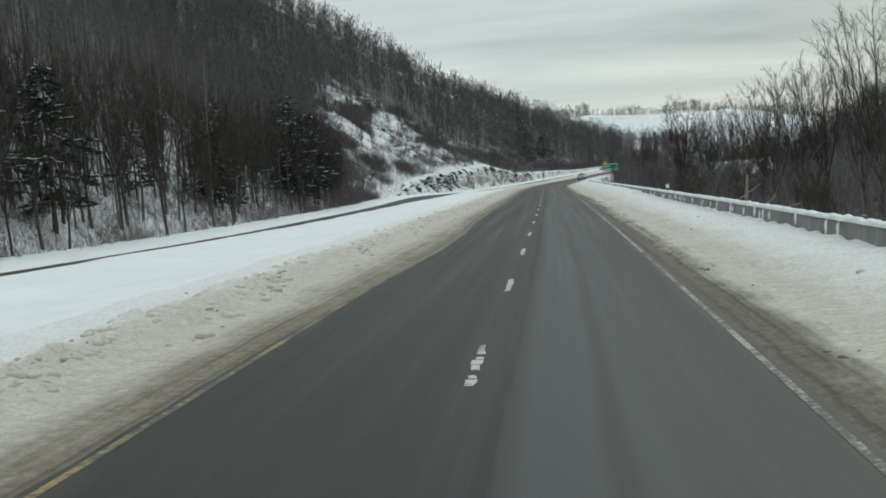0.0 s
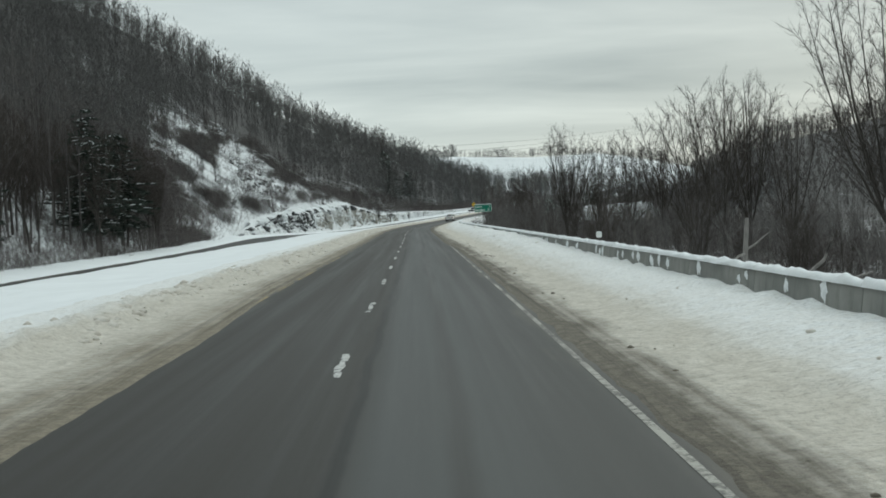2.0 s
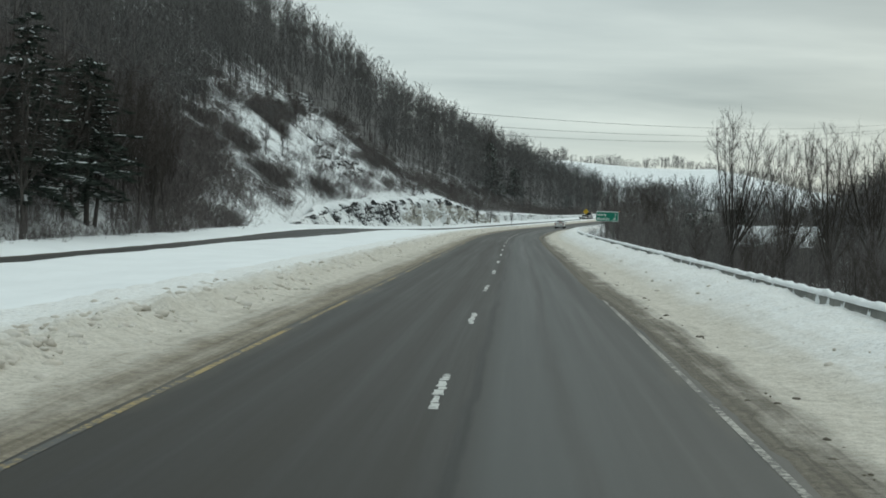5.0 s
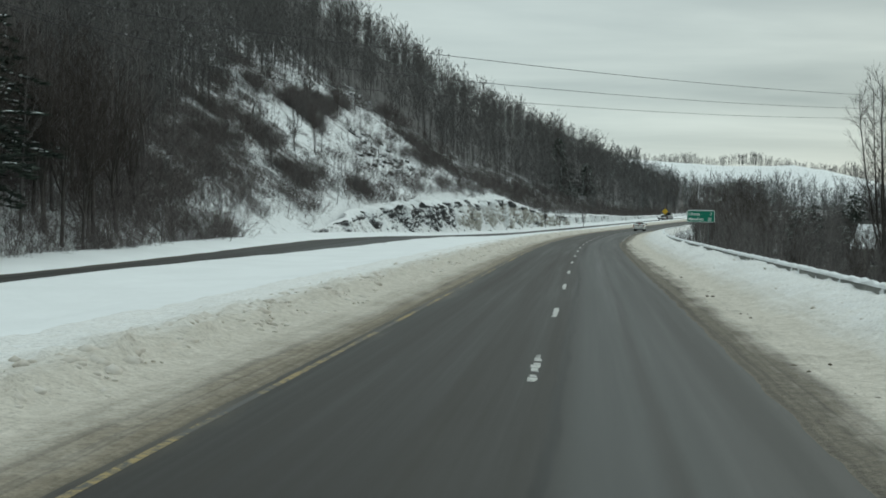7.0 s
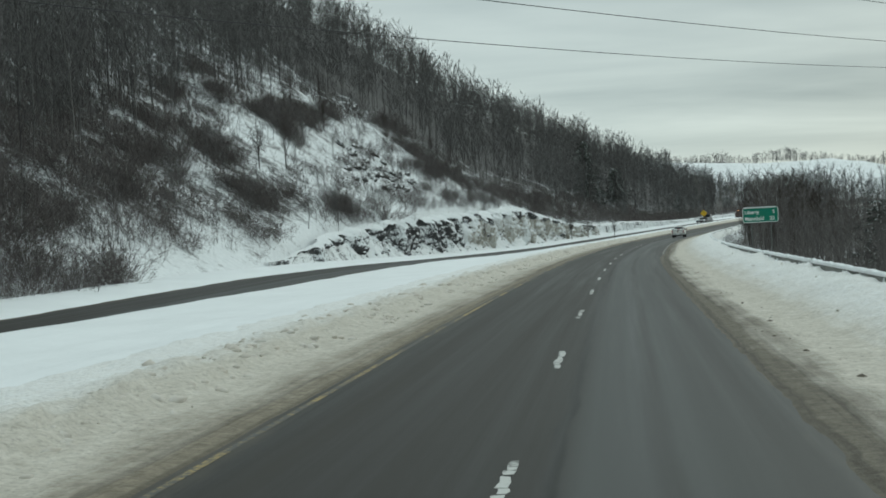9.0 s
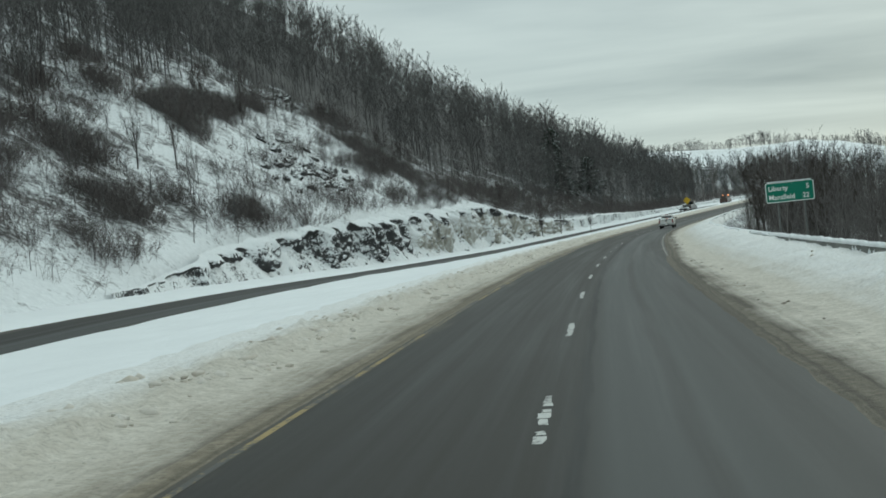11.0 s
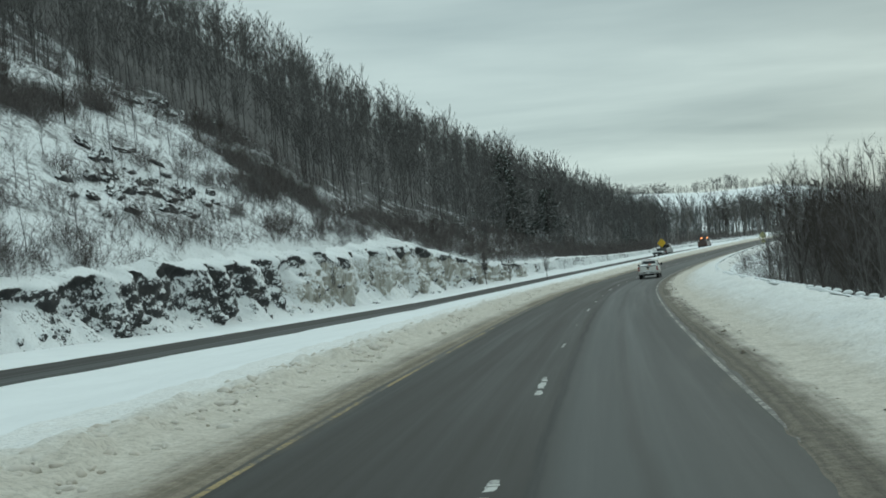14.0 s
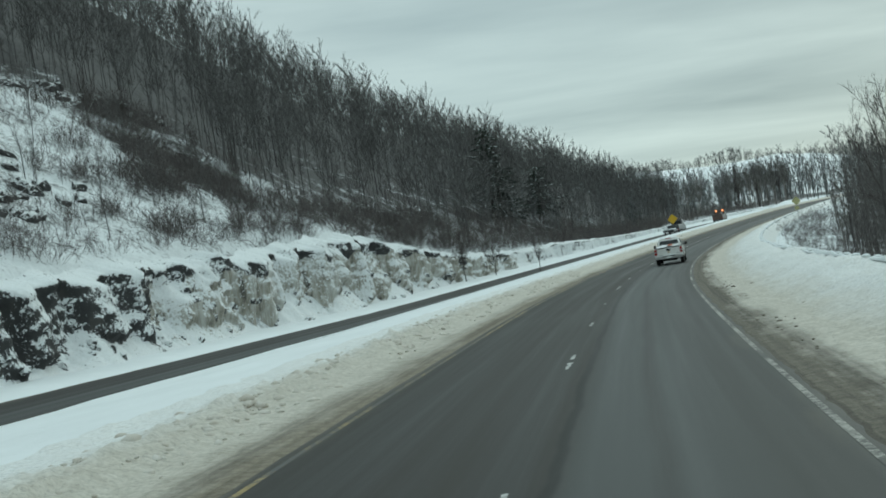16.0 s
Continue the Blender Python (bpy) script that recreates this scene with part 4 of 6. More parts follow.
p, s_, u_ = spread(4200, (40, 660), (-100, -32), 42, lambda s, u: (u < WOOD_EDGE(s) + 2 + 3 * np.sin(s / 5)) & (u > WOOD_EDGE(s) - 22) & (-u > 31.5 + 0.78 * BENCH(s)))
scatter("hillside_scrub", BUSH, p, rng_w.uniform(0.7, 1.8, len(p)), SCRUB, "bare brown brush at the foot of the woods", "brush", 52)
p, s_, u_ = spread(1400, (50, 226), (-41, -31.5), 40, lambda s, u: rough_noise(s / 14, u / 6, 79, 3) > -0.35)
scatter("verge_brush", BUSH, p, rng_w.uniform(0.45, 1.15, len(p)), SCRUB, "grey brush between the verge and the near woods", "brush", 49)
p, s_, u_ = spread(1100, (240, 480), (-70, -34), 43, lambda s, u: (u > WOOD_EDGE(s)) & (-u > 33 + 0.78 * BENCH(s)) & (rough_noise(s / 26, u / 18, 77, 3) > 0.02 + 0.55 * hump(s, 300, 330) * (1 - hump(s, 385, 405))))
scatter("slope_scrub", BUSH, p, rng_w.uniform(0.4, 1.2, len(p)), SCRUB, "thin bare brush on the open snow slope", "brush", 53)
# thick clumps of brush: many towards the woods, few on the open slope, a belt behind the brow of the cut
p, s_, u_ = spread(6800, (186, 545), (-72, -31.5), 143, lambda s, u: ((s < 398) | (-u < 43 + 0.5 * BENCH(s))) & (-u > 30.8 + 0.80 * BENCH(s) + 0.8 * np.sin(s / 9) + 4.0 * hump(s, 222, 245) * (1 - hump(s, 285, 310))) & (rough_noise(s / 11, u / 8, 78, 3) > np.interp(s, [200, 222, 240, 270, 300, 345, 385, 402, 440, 540], [-0.05, -0.05, 0.05, 0.25, 0.55, 0.62, 0.15, -0.40, -0.42, -0.25]) - 0.35 * hump(WOOD_EDGE(s) - u, -9, -2) - 0.9 * np.exp(-(((-u - 33.4 - 0.80 * BENCH(s)) / 2.6) ** 2)) * hump(s, 290, 315) + 0.25 * hump(-u, 56, 64) * hump(s, 325, 345) + 0.5 * (1 - hump(s, 186, 205))))
scatter("slope_thickets", SMOKE, p, rng_w.uniform(0.5, 1.1, len(p)) * np.interp(s_, [200, 250, 290], [1.3, 1.25, 1.0]), SCRUB, "dark thickets of bare brush on the snowy slope", "brush", 63)
# the larger dark clumps of the slope: middle in the plan, reach, how many
for n, (x, y, r, count) in enumerate(((-63.5, 337, 6.0, 120), (-64.5, 352, 6.5, 130), (-65.5, 366, 5.0, 80), (-59.0, 333, 3.5, 40), (-49.0, 284, 4.2, 75), (-57.5, 296, 4.5, 70), (-49.7, 298, 1.8, 14), (-45.0, 307, 3.2, 50), (-65.0, 379, 4.0, 45), (-61.0, 414, 5.5, 70), (-52.0, 398, 6.0, 70), (-45.5, 399, 5.5, 90), (-47.5, 386, 4.0, 50), (-75.3, 338, 3.2, 34), (-72.1, 317, 3.2, 34), (-68.4, 328, 3.2, 34), (-62.1, 288, 3.2, 34), (-57.6, 271, 3.2, 34), (-51.3, 254, 3.2, 34), (-57.0, 278, 3.2, 34))):
    lot = np.random.RandomState(500 + n)
    a, d = lot.uniform(0, 6.283, count), r * np.sqrt(lot.rand(count)) * lot.uniform(0.6, 1.15, count)
    clump_x, clump_y = x + 0.75 * d * np.cos(a), y + 1.25 * d * np.sin(a)
    p = np.stack([clump_x, clump_y, 0 * clump_x], 1)
    p = ground_under(p)
    scatter("slope_clump", SMOKE, p, lot.uniform(0.55, 1.0, count), SCRUB, "dark clump of bare brush on the snow slope", "brush", 600 + n)
p, s_, u_ = spread(520, (205, 500), (-70, -36), 44, lambda s, u: (u > WOOD_EDGE(s) - 4) & (-u > 33 + 0.78 * BENCH(s)))
scatter("slope_saplings", FINE, p, rng_w.uniform(0.22, 0.5, len(p)), WOODS, "slender leafless saplings on the snow slope", "saplings", 54)
p, s_, u_ = spread(430, (450, 780), (-62, -32), 45, lambda s, u: -u > 32 + 0.78 * BENCH(s))
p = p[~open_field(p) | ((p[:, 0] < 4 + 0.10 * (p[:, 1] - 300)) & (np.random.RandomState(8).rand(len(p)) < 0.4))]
scatter("bend_woods", FINE, p, rng_w.uniform(0.5, 0.85, len(p)), HAZE_WOODS, "tall leafless trees beyond the bend", "woods", 55)


def house_gap(p):
    """Open ground round the houses below the road."""
    return (p[:, 0] > -4 + 0.17 * (p[:, 1] - 116)) & (p[:, 1] > 236) & (p[:, 1] < 290) & (p[:, 0] < 42)


# valley side: low dense woods behind the barrier
p, s_, u_ = spread(1500, (60, 290), (15, 75), 46, lambda s, u: (u > 17 + 6 * np.abs(np.sin(s / 23))) & (u < 30 + 0.25 * s))
p = p[~house_gap(p) | (np.random.RandomState(4).rand(len(p)) < 0.9)]
scatter("valley_woods", FINE, p, rng_w.uniform(0.32, 0.60, len(p)), POLE_BARK, "dark leafless woods in the valley below the road", "woods", 56)
p, s_, u_ = spread(1700, (50, 300), (13.5, 70), 47)
p = p[~house_gap(p) | (np.random.RandomState(5).rand(len(p)) < 0.7)]
scatter("valley_scrub", BUSH, p, rng_w.uniform(0.7, 1.5, len(p)), SCRUB, "bare brown brush below the barrier", "brush", 57)
inner_edge = glide([(280, 13.0), (300, 11.2), (320, 11.2), (340, 12.4), (360, 14), (400, 15.8), (420, 16.2)])  # trees inside the bend stand beyond this
p, s_, u_ = spread(860, (286, 420), (13.0, 60), 48, lambda s, u: ((u < 24) | (s > 318)) & (u > inner_edge(s)))
scatter("bend_thicket", FINE, p, rng_w.uniform(0.42, 0.84, len(p)), POLE_BARK, "dense dark thicket inside the bend", "thicket", 58)
p, s_, u_ = spread(110, (322, 366), (12.5, 24), 148, lambda s, u: u > inner_edge(s))
scatter("bend_undergrowth", FINE, p, rng_w.uniform(0.30, 0.55, len(p)), POLE_BARK, "dark undergrowth below the trees inside the bend", "thicket", 158)
p, s_, u_ = spread(420, (290, 470), (10.5, 20), 49)
scatter("bend_scrub", BUSH, p, rng_w.uniform(0.35, 0.9, len(p)), SCRUB, "bare brush and dead weeds behind the guardrail", "brush", 59)


p, s_, u_ = world_spread(230, (8, 42), (216, 278), 68)
p = p[u_ > 14]
scatter("house_thicket", FINE, p, rng_w.uniform(0.40, 0.66, len(p)), POLE_BARK, "leafless thicket standing before the houses", "thicket", 68)
RIDGE = [wild_tree(150 + k, 12.0, 10, 105, 0.08, 0.32, 0.0095, 0.10) for k in range(5)]
SKYLINE = [wild_tree(160 + k, 11.0, 10, 72, 0.08, 0.36, 0.014, 0.18) for k in range(6)]
p, s_, u_ = world_spread(1300, (-420, 420), (1602, 1640), 60)
scatter("skyline_trees", SKYLINE, p, rng_w.uniform(0.5, 1.15, len(p)) * (1 + 0.7 * rough_noise(p[:, 0] / 90, 0 * p[:, 0], 91, 3).clip(0, 1)), WOODS, "row of leafless trees along the skyline of the snowy field", "trees", 60)
p, s_, u_ = world_spread(900, (-420, 420), (1604, 1626), 160)
scatter("skyline_brush", SKYLINE, p, rng_w.uniform(0.22, 0.46, len(p)), WOODS, "low brush between the trees along the skyline", "brush", 160)
p, s_, u_ = world_spread(1500, (-60, 190), (660, 1060), 61)
lot = np.random.RandomState(6).rand(len(p))
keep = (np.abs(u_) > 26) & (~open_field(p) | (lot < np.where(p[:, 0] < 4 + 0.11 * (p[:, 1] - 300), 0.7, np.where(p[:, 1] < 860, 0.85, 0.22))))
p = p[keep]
scatter("field_woods", FAR, p, rng_w.uniform(0.8, 1.3, len(p)) * np.where(p[:, 1] < 860, 1.25, 1.0), HAZE_WOODS, "leafless trees at the foot of the snowy field", "woods", 61)
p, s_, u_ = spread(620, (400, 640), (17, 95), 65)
scatter("valley_far_woods", FAR, p, rng_w.uniform(0.6, 1.1, len(p)), HAZE_WOODS, "grey leafless woods below the rising road", "woods", 65)
way = np.random.RandomState(64)
g = way.rand(150)
hx, hy = 74 + 92 * g + way.normal(0, 3, 150), 820 + 470 * g + way.normal(0, 10, 150)
p = np.concatenate([world_spread(1, (a, a + 0.1), (b, b + 0.1), 1)[0] for a, b in zip(hx, hy)])
scatter("field_hedge", SKYLINE, p, rng_w.uniform(0.25, 0.55, len(p)), HAZE_WOODS, "dark hedgerow climbing across the snowy field", "hedge", 64)
p, s_, u_ = world_spread(1800, (62, 240), (385, 600), 62)
p = p[(u_ > 36)]
scatter("ridge_woods", RIDGE, p, rng_w.uniform(0.6, 0.9, len(p)), POLE_BARK, "dark woods on the ridge across the valley", "woods", 62)


# -- trees that stand apart, each a thing of its own
def tree_thing(shapes, at, label, group):
    ob = thing("tree", label, "tree", at, group)
    part_mesh("trunk", shapes[0], ob)
    part_mesh("crown", shapes[1], ob)
    return ob


def crown_tree(seed, height, width, clear=0.2, leaders=7, bark=None, twig=None, fine=1.0):
    """A wide leafless tree: a short trunk that parts into leaders, which climb and fan out to a domed crown of fine twigs."""
    rng = np.random.RandomState(seed)
    r0 = 0.0095 * height
    fork = np.array([rng.normal(0, 0.01), rng.normal(0, 0.01), clear]) * height
    wood = [tube([(0, 0, 0), fork * 0.5 + rng.normal(0, 0.05, 3), fork], [r0 * 1.25, r0, r0 * 0.85], 8)]
    tb, te, tr = [], [], []
    for k in range(leaders):
        w = 6.283 * (k + rng.uniform(-0.3, 0.3)) / leaders
        out = 0.5 * width * (0.12 if k == 0 else rng.uniform(0.35, 0.95))
        end = np.array([math.cos(w) * out, math.sin(w) * out, height * (1.0 - 0.30 * (2 * out / width) ** 2) * rng.uniform(0.93, 1.0)])
        start = fork * rng.uniform(0.75, 1.0)
        mid = start + (end - start) * np.array([0.62, 0.62, 0.36])
        q = np.linspace(0, 1, 8)[:, None]
        path = start * (1 - q) ** 2 + mid * 2 * q * (1 - q) + end * q**2 + np.concatenate([[[0, 0, 0]], np.cumsum(rng.normal(0, 0.010 * height * 0.3, (7, 3)), 0)])
        wood.append(tube(path, r0 * 0.55 * (1 - 0.9 * q[:, 0]) + 0.008, 5))
        for j in range(19):
            g = 0.14 + 0.84 * (j + rng.rand()) / 19
            p = np.array([np.interp(g, q[:, 0], path[:, c]) for c in range(3)])
            way = np.array([np.interp(min(g + 0.1, 1), q[:, 0], path[:, c]) for c in range(3)]) - np.array([np.interp(g - 0.1, q[:, 0], path[:, c]) for c in range(3)])
            way /= np.linalg.norm(way)
            v = rng.uniform(0, 6.283)
            d = way * 0.8 + np.array([math.cos(v), math.sin(v), 0.25]) * rng.uniform(0.5, 1.1)
            d /= np.linalg.norm(d)
            l = height * rng.uniform(0.09, 0.17) * (1.15 - 0.55 * g)
            m = np.linspace(0, 1, 4)[:, None]
            limb_path = p + d * l * m + np.array([0, 0, 0.18 * l]) * m**2
            wood.append(tube(limb_path, np.linspace(r0 * 0.17 * (1.15 - g) + 0.010, 0.007, 4), 3))
            for i in range(11):
                h = 0.12 + 0.88 * (i + rng.rand()) / 11
                b = np.array([np.interp(h, m[:, 0], limb_path[:, c]) for c in range(3)])
                e = d * 0.7 + rng.normal(0, 0.42, 3) + [0, 0, 0.35]
                e /= np.linalg.norm(e)
                n = height * rng.uniform(0.030, 0.062)
                tb.append(b), te.append(b + e * n), tr.append(0.010)
                for _ in range(3):
                    e2 = e + rng.normal(0, 0.45, 3) + [0, 0, 0.12]
                    e2 /= np.linalg.norm(e2)
                    tb.append(b + e * n * rng.uniform(0.3, 0.8)), te.append(tb[-1] + e2 * n * rng.uniform(0.5, 0.9)), tr.append(0.0075)
    return mesh_of("trunk", *join(wood), bark or BARK), mesh_of("crown", *slivers(tb, te, fine * np.array(tr)[:, None], seed), twig or TWIG)


TALL = [crown_tree(300 + k, 17.0, 11.5 + 1.4 * (k % 2), 0.16 + 0.05 * (k % 3), 9 + k % 3) for k in range(5)]
SLIM = [crown_tree(310 + k, 13.0, 4.6 + 0.6 * (k % 2), 0.30, 4 + k % 2) for k in range(4)]
# trees for the far bend, with haze painted in as pale bark and twigs
HAZY = [crown_tree(320 + k, 13.0, 3.8, 0.40, 4, BIRCH_AND_HAZE, HAZE_TWIG, 1.6) for k in range(3)]


def plant(proto, s, u, size, label, group, rng):
    p = ground_at(s, u)
    m = pose(p[0], p[1], p[2] - 0.1, rng.uniform(-2, 2), rng.uniform(-2, 2), rng.uniform(0, 360)) @ Matrix.Diagonal((size * rng.uniform(0.85, 1.15), size * rng.uniform(0.85, 1.15), size, 1))
    ob = copy_thing(proto, m)
    tagged(ob, label, "", group)
    ob.matrix_basis = m
    return ob


rng_t = random.Random(77)
protos = {}
for key, shapes in (("tall", TALL), ("slim", SLIM), ("pale", HAZY)):
    protos[key] = [tree_thing(sh, pose(0, -200 - 9 * n, -20), "leafless tree", "") for n, sh in enumerate(shapes)]
# big crowns over the valley
for x, y, top in ((23.3, 98.0, 15.0), (29.0, 103.0, 15.5), (34.0, 97.0, 16.0), (24.0, 152.0, 13.4), (27.5, 155.5, 14.3), (31.5, 161.0, 15.0), (21.5, 209.0, 12.2), (26.5, 211.0, 12.8), (31.5, 214.0, 12.4), (17.8, 219.5, 14.6), (37.0, 164.0, 13.0), (41.0, 128.0, 14.5)):
    s = float(y)
    u = x - float(LINE(s))
    plant(rng_t.choice(protos["tall"]), s, u, (top - float(ground_at(s, u)[2])) / 17.0, "tall leafless tree with a wide crown of fine twigs", "tall trees in the valley", rng_t)
for k in range(30):
    plant(rng_t.choice(protos["slim"]), rng_t.uniform(70, 232), rng_t.uniform(15, 30), rng_t.uniform(0.35, 0.58), "slim leafless tree below the barrier", "slim trees below the barrier", rng_t)
# the front of the hillside woods
for k in range(96):
    s = rng_t.uniform(62, 214)
    plant(rng_t.choice(protos["slim"]), s, float(WOOD_EDGE(s)) - rng_t.uniform(-1, 9), rng_t.uniform(0.75, 1.15), "slim leafless tree at the front of the woods", "front trees of the hillside woods", rng_t)
for k in range(26):
    s = rng_t.uniform(296, 372)
    plant(rng_t.choice(protos["tall" if k % 3 == 0 else "slim"]), s, float(inner_edge(s)) + rng_t.uniform(2.5, 13), rng_t.uniform(0.55, 0.9), "dark leafless tree inside the bend", "trees inside the bend", rng_t)
for k in range(16):
    s = rng_t.uniform(300, 440)
    plant(rng_t.choice(protos["slim"]), s, float(WOOD_EDGE(s)) + rng_t.uniform(0, 14), rng_t.uniform(0.35, 0.6), "young leafless tree on the open snow slope", "young trees on the slope", rng_t)
# tall grey trees beyond the bend, in front of the field
for k in range(34):
    plant(rng_t.choice(protos["pale" if k % 4 else "slim"]), rng_t.uniform(560, 690), rng_t.uniform(-50, -31), rng_t.uniform(0.9, 1.25), "tall slender leafless tree beside the far bend", "trees by the far bend", rng_t)
# lone tree on the hill's skyline
plant(protos["tall"][1], 600, -104, 1.1, "tall leafless tree standing above the skyline", "", rng_t)
for group in protos.values():
    for ob in group:
        for o in (*ob.children_recursive, ob):
            bpy.data.objects.remove(o)


# -- pines
def pine_meshes(seed, height, tiers, bare, wide):
    wood, needles, lumps = conifer(seed, height, tiers, bare, wide)
    return mesh_of("trunk", *wood, BARK), mesh_of("crown", *needles, NEEDLE), mesh_of("snow", *lumps, SNOW_PATCH)


PINES = [pine_meshes(400, 13.0, 15, 0.12, 0.38), pine_meshes(401, 15.0, 16, 0.18, 0.35), pine_meshes(402, 12.0, 12, 0.25, 0.42)]
for k, (s, u, size) in enumerate(((78, -38, 1.0), (86, -35.5, 0.85), (113, -38.5, 0.6), (133, -36.5, 0.85), (141, -38.5, 0.75), (170, -34.5, 1.1), (176, -37, 1.2), (184, -35, 0.95), (192, -38, 1.1), (478, -43, 1.0), (484, -47, 1.1), (499, -43, 1.0), (505, -46, 0.9), (560, -45, 0.6), (318, 38, 0.9), (326, 33, 0.8), (334, 40, 0.85), (300, 28, 0.8))):
    p = ground_at(s, u)
    pine = thing("pine_tree", "dark pine with snow lying on its branches", "pine tree", pose(p[0], p[1], p[2] - 0.1, 0, 0, 57 * k) @ Matrix.Scale(size, 4), "snowy pines")
    for name, me in zip(("trunk", "crown", "snow"), PINES[k % 3]):
        tagged(part_mesh(name, me, pine, "lumps of fresh snow" if name == "snow" else ""), kind="stuff" if name == "snow" else "")


# -- a broken pale tree and its fallen limbs behind the barrier
def limb(name, parent, points, r0, r1, mat, label=""):
    path = np.array(points, float)
    return part_mesh(name, mesh_of(name, *tube(path, np.linspace(r0, r1, len(path)), 7), mat, True), parent, label)


p = ground_at(76.0, 13.0)
snag = thing("dead_tree", "pale broken dead tree leaning behind the barrier", "dead tree", pose(p[0], p[1], p[2] - 0.2, 0, 0, 20))
limb("trunk", snag, [(0, 0, 0), (0.06, 0, 0.9), (0.10, 0.05, 1.9), (0.26, 0.05, 3.35)], 0.15, 0.07, BIRCH_AND_HAZE)
limb("branch", snag, [(0.12, 0.05, 2.05), (-0.35, -0.2, 2.0), (-0.85, -0.3, 1.55), (-1.0, -0.3, 1.2)], 0.06, 0.03, BIRCH_AND_HAZE)
limb("branch", snag, [(0.14, 0.05, 2.2), (0.6, 0.2, 2.35), (1.3, 0.3, 2.75)], 0.05, 0.02, BIRCH_AND_HAZE)
p = ground_at(69.0, 12.6)
log = thing("fallen_branch", "forked fallen branch with snow along it", "branch", pose(p[0], p[1], p[2] + 0.05, 0, 0, -25))
limb("limb", log, [(-0.9, 0, 0.0), (0.0, 0.1, 0.85), (0.9, 0.2, 1.6), (1.15, 0.2, 2.25)], 0.08, 0.04, BIRCH_AND_HAZE)
limb("limb", log, [(-0.25, 0.05, 0.62), (0.8, 0.4, 0.75), (2.2, 0.8, 1.15)], 0.07, 0.03, BIRCH_AND_HAZE)

# ---------------------------------------------------------------- concrete barrier
def barrier_meshes():
    """One 6.1 m length of road barrier along +y: a shape that narrows upwards, with joints at its ends."""
    prof = [(-0.30, 0.0), (-0.30, 0.08), (-0.15, 0.33), (-0.085, 0.81), (0.085, 0.81), (0.15, 0.33), (0.30, 0.08), (0.30, 0.0)]
    bm = bmesh.new()
    rings = [[bm.verts.new((x * k, y, z - (0.008 if abs(k - 1) > 0.001 and z > 0.1 else 0))) for x, z in prof] for y, k in ((0.01, 0.97), (0.03, 1), (3.05, 1), (6.07, 1), (6.09, 0.97))]
    for a, b in zip(rings, rings[1:]):
        for i in range(len(prof)):
            bm.faces.new((a[i], a[(i + 1) % len(prof)], b[(i + 1) % len(prof)], b[i]))
    bm.faces.new(rings[0][::-1])
    bm.faces.new(rings[-1])
    bmesh.ops.recalc_face_normals(bm, faces=bm.faces)
    body = bpy.data.meshes.new("body")
    bm.to_mesh(body)
    bm.free()
    body.materials.append(CONCRETE)
    caps, clings = [], []
    for k in range(5):
        y = np.linspace(0, 6.1, 40)
        a = np.linspace(0, np.pi, 9)
        YY, AA = np.meshgrid(y, a, indexing="ij")
        r = 0.125 + 0.02 * rough_noise(YY / 1.6, AA, 70 + k, 4)
        h = 0.13 + 0.045 * rough_noise(YY / 1.1, AA * 0.3, 80 + k, 4)
        pts = np.stack([r * np.cos(AA), YY, 0.795 + h * np.sin(AA)], -1)
        caps.append(mesh_of("snow_cap", pts, grid_faces(40, 9), SNOW_PATCH, True))
    # patches that cling to the road face
    for k in range(8):
        rng = np.random.RandomState(90 + k)
        w, hh, n = rng.uniform(0.09, 0.27), rng.uniform(0.13, 0.24), 14
        ang = np.arange(n) * 2 * np.pi / n
        rr = rng.uniform(0.35, 1.25, n)
        zz = np.clip(hh * rr * np.sin(ang), -0.22, 0.22)
        rim = np.stack([0.135 * -zz * -1.0 - 0.006, w * rr * np.cos(ang) + 0.3 * zz, zz], 1)
        c = rim.mean(0) - [0.05, 0, 0]
        clings.append(mesh_of("snow_patch", np.concatenate([rim, [c]]), np.array([[i, n, (i + 1) % n] for i in range(n)]), SNOW_PATCH, True))
    return body, caps, clings


b_body, b_caps, b_clings = barrier_meshes()
for k in range(45):
    s = -34 + 6.1 * k
    p, q = on(s, 8.35, 0.0), on(s + 6.1, 8.35, 0.0)
    turn = -math.degrees(math.atan2(q[0] - p[0], q[1] - p[1]))
    bar = thing("concrete_barrier", "grey concrete road barrier topped with snow" if k % 3 else "stained concrete road barrier with snow stuck to its face", "barrier", pose(p[0], p[1], 0.0, 0, 0, turn), "barriers along the right shoulder")
    part_mesh("body", b_body, bar)
    part_mesh("snow_cap", b_caps[k % 5], bar, "ridge of snow along the top")
    rng_b = random.Random(k)
    for j in range(rng_b.randint(2, 5) if s > 36 else rng_b.randint(0, 2)):
        zc = rng_b.uniform(0.55, 0.66)
        part_mesh("snow_patch", b_clings[rng_b.randrange(8)], bar, "", pose(-(0.15 - 0.135 * (zc - 0.33)), rng_b.uniform(0.3, 5.8), zc))


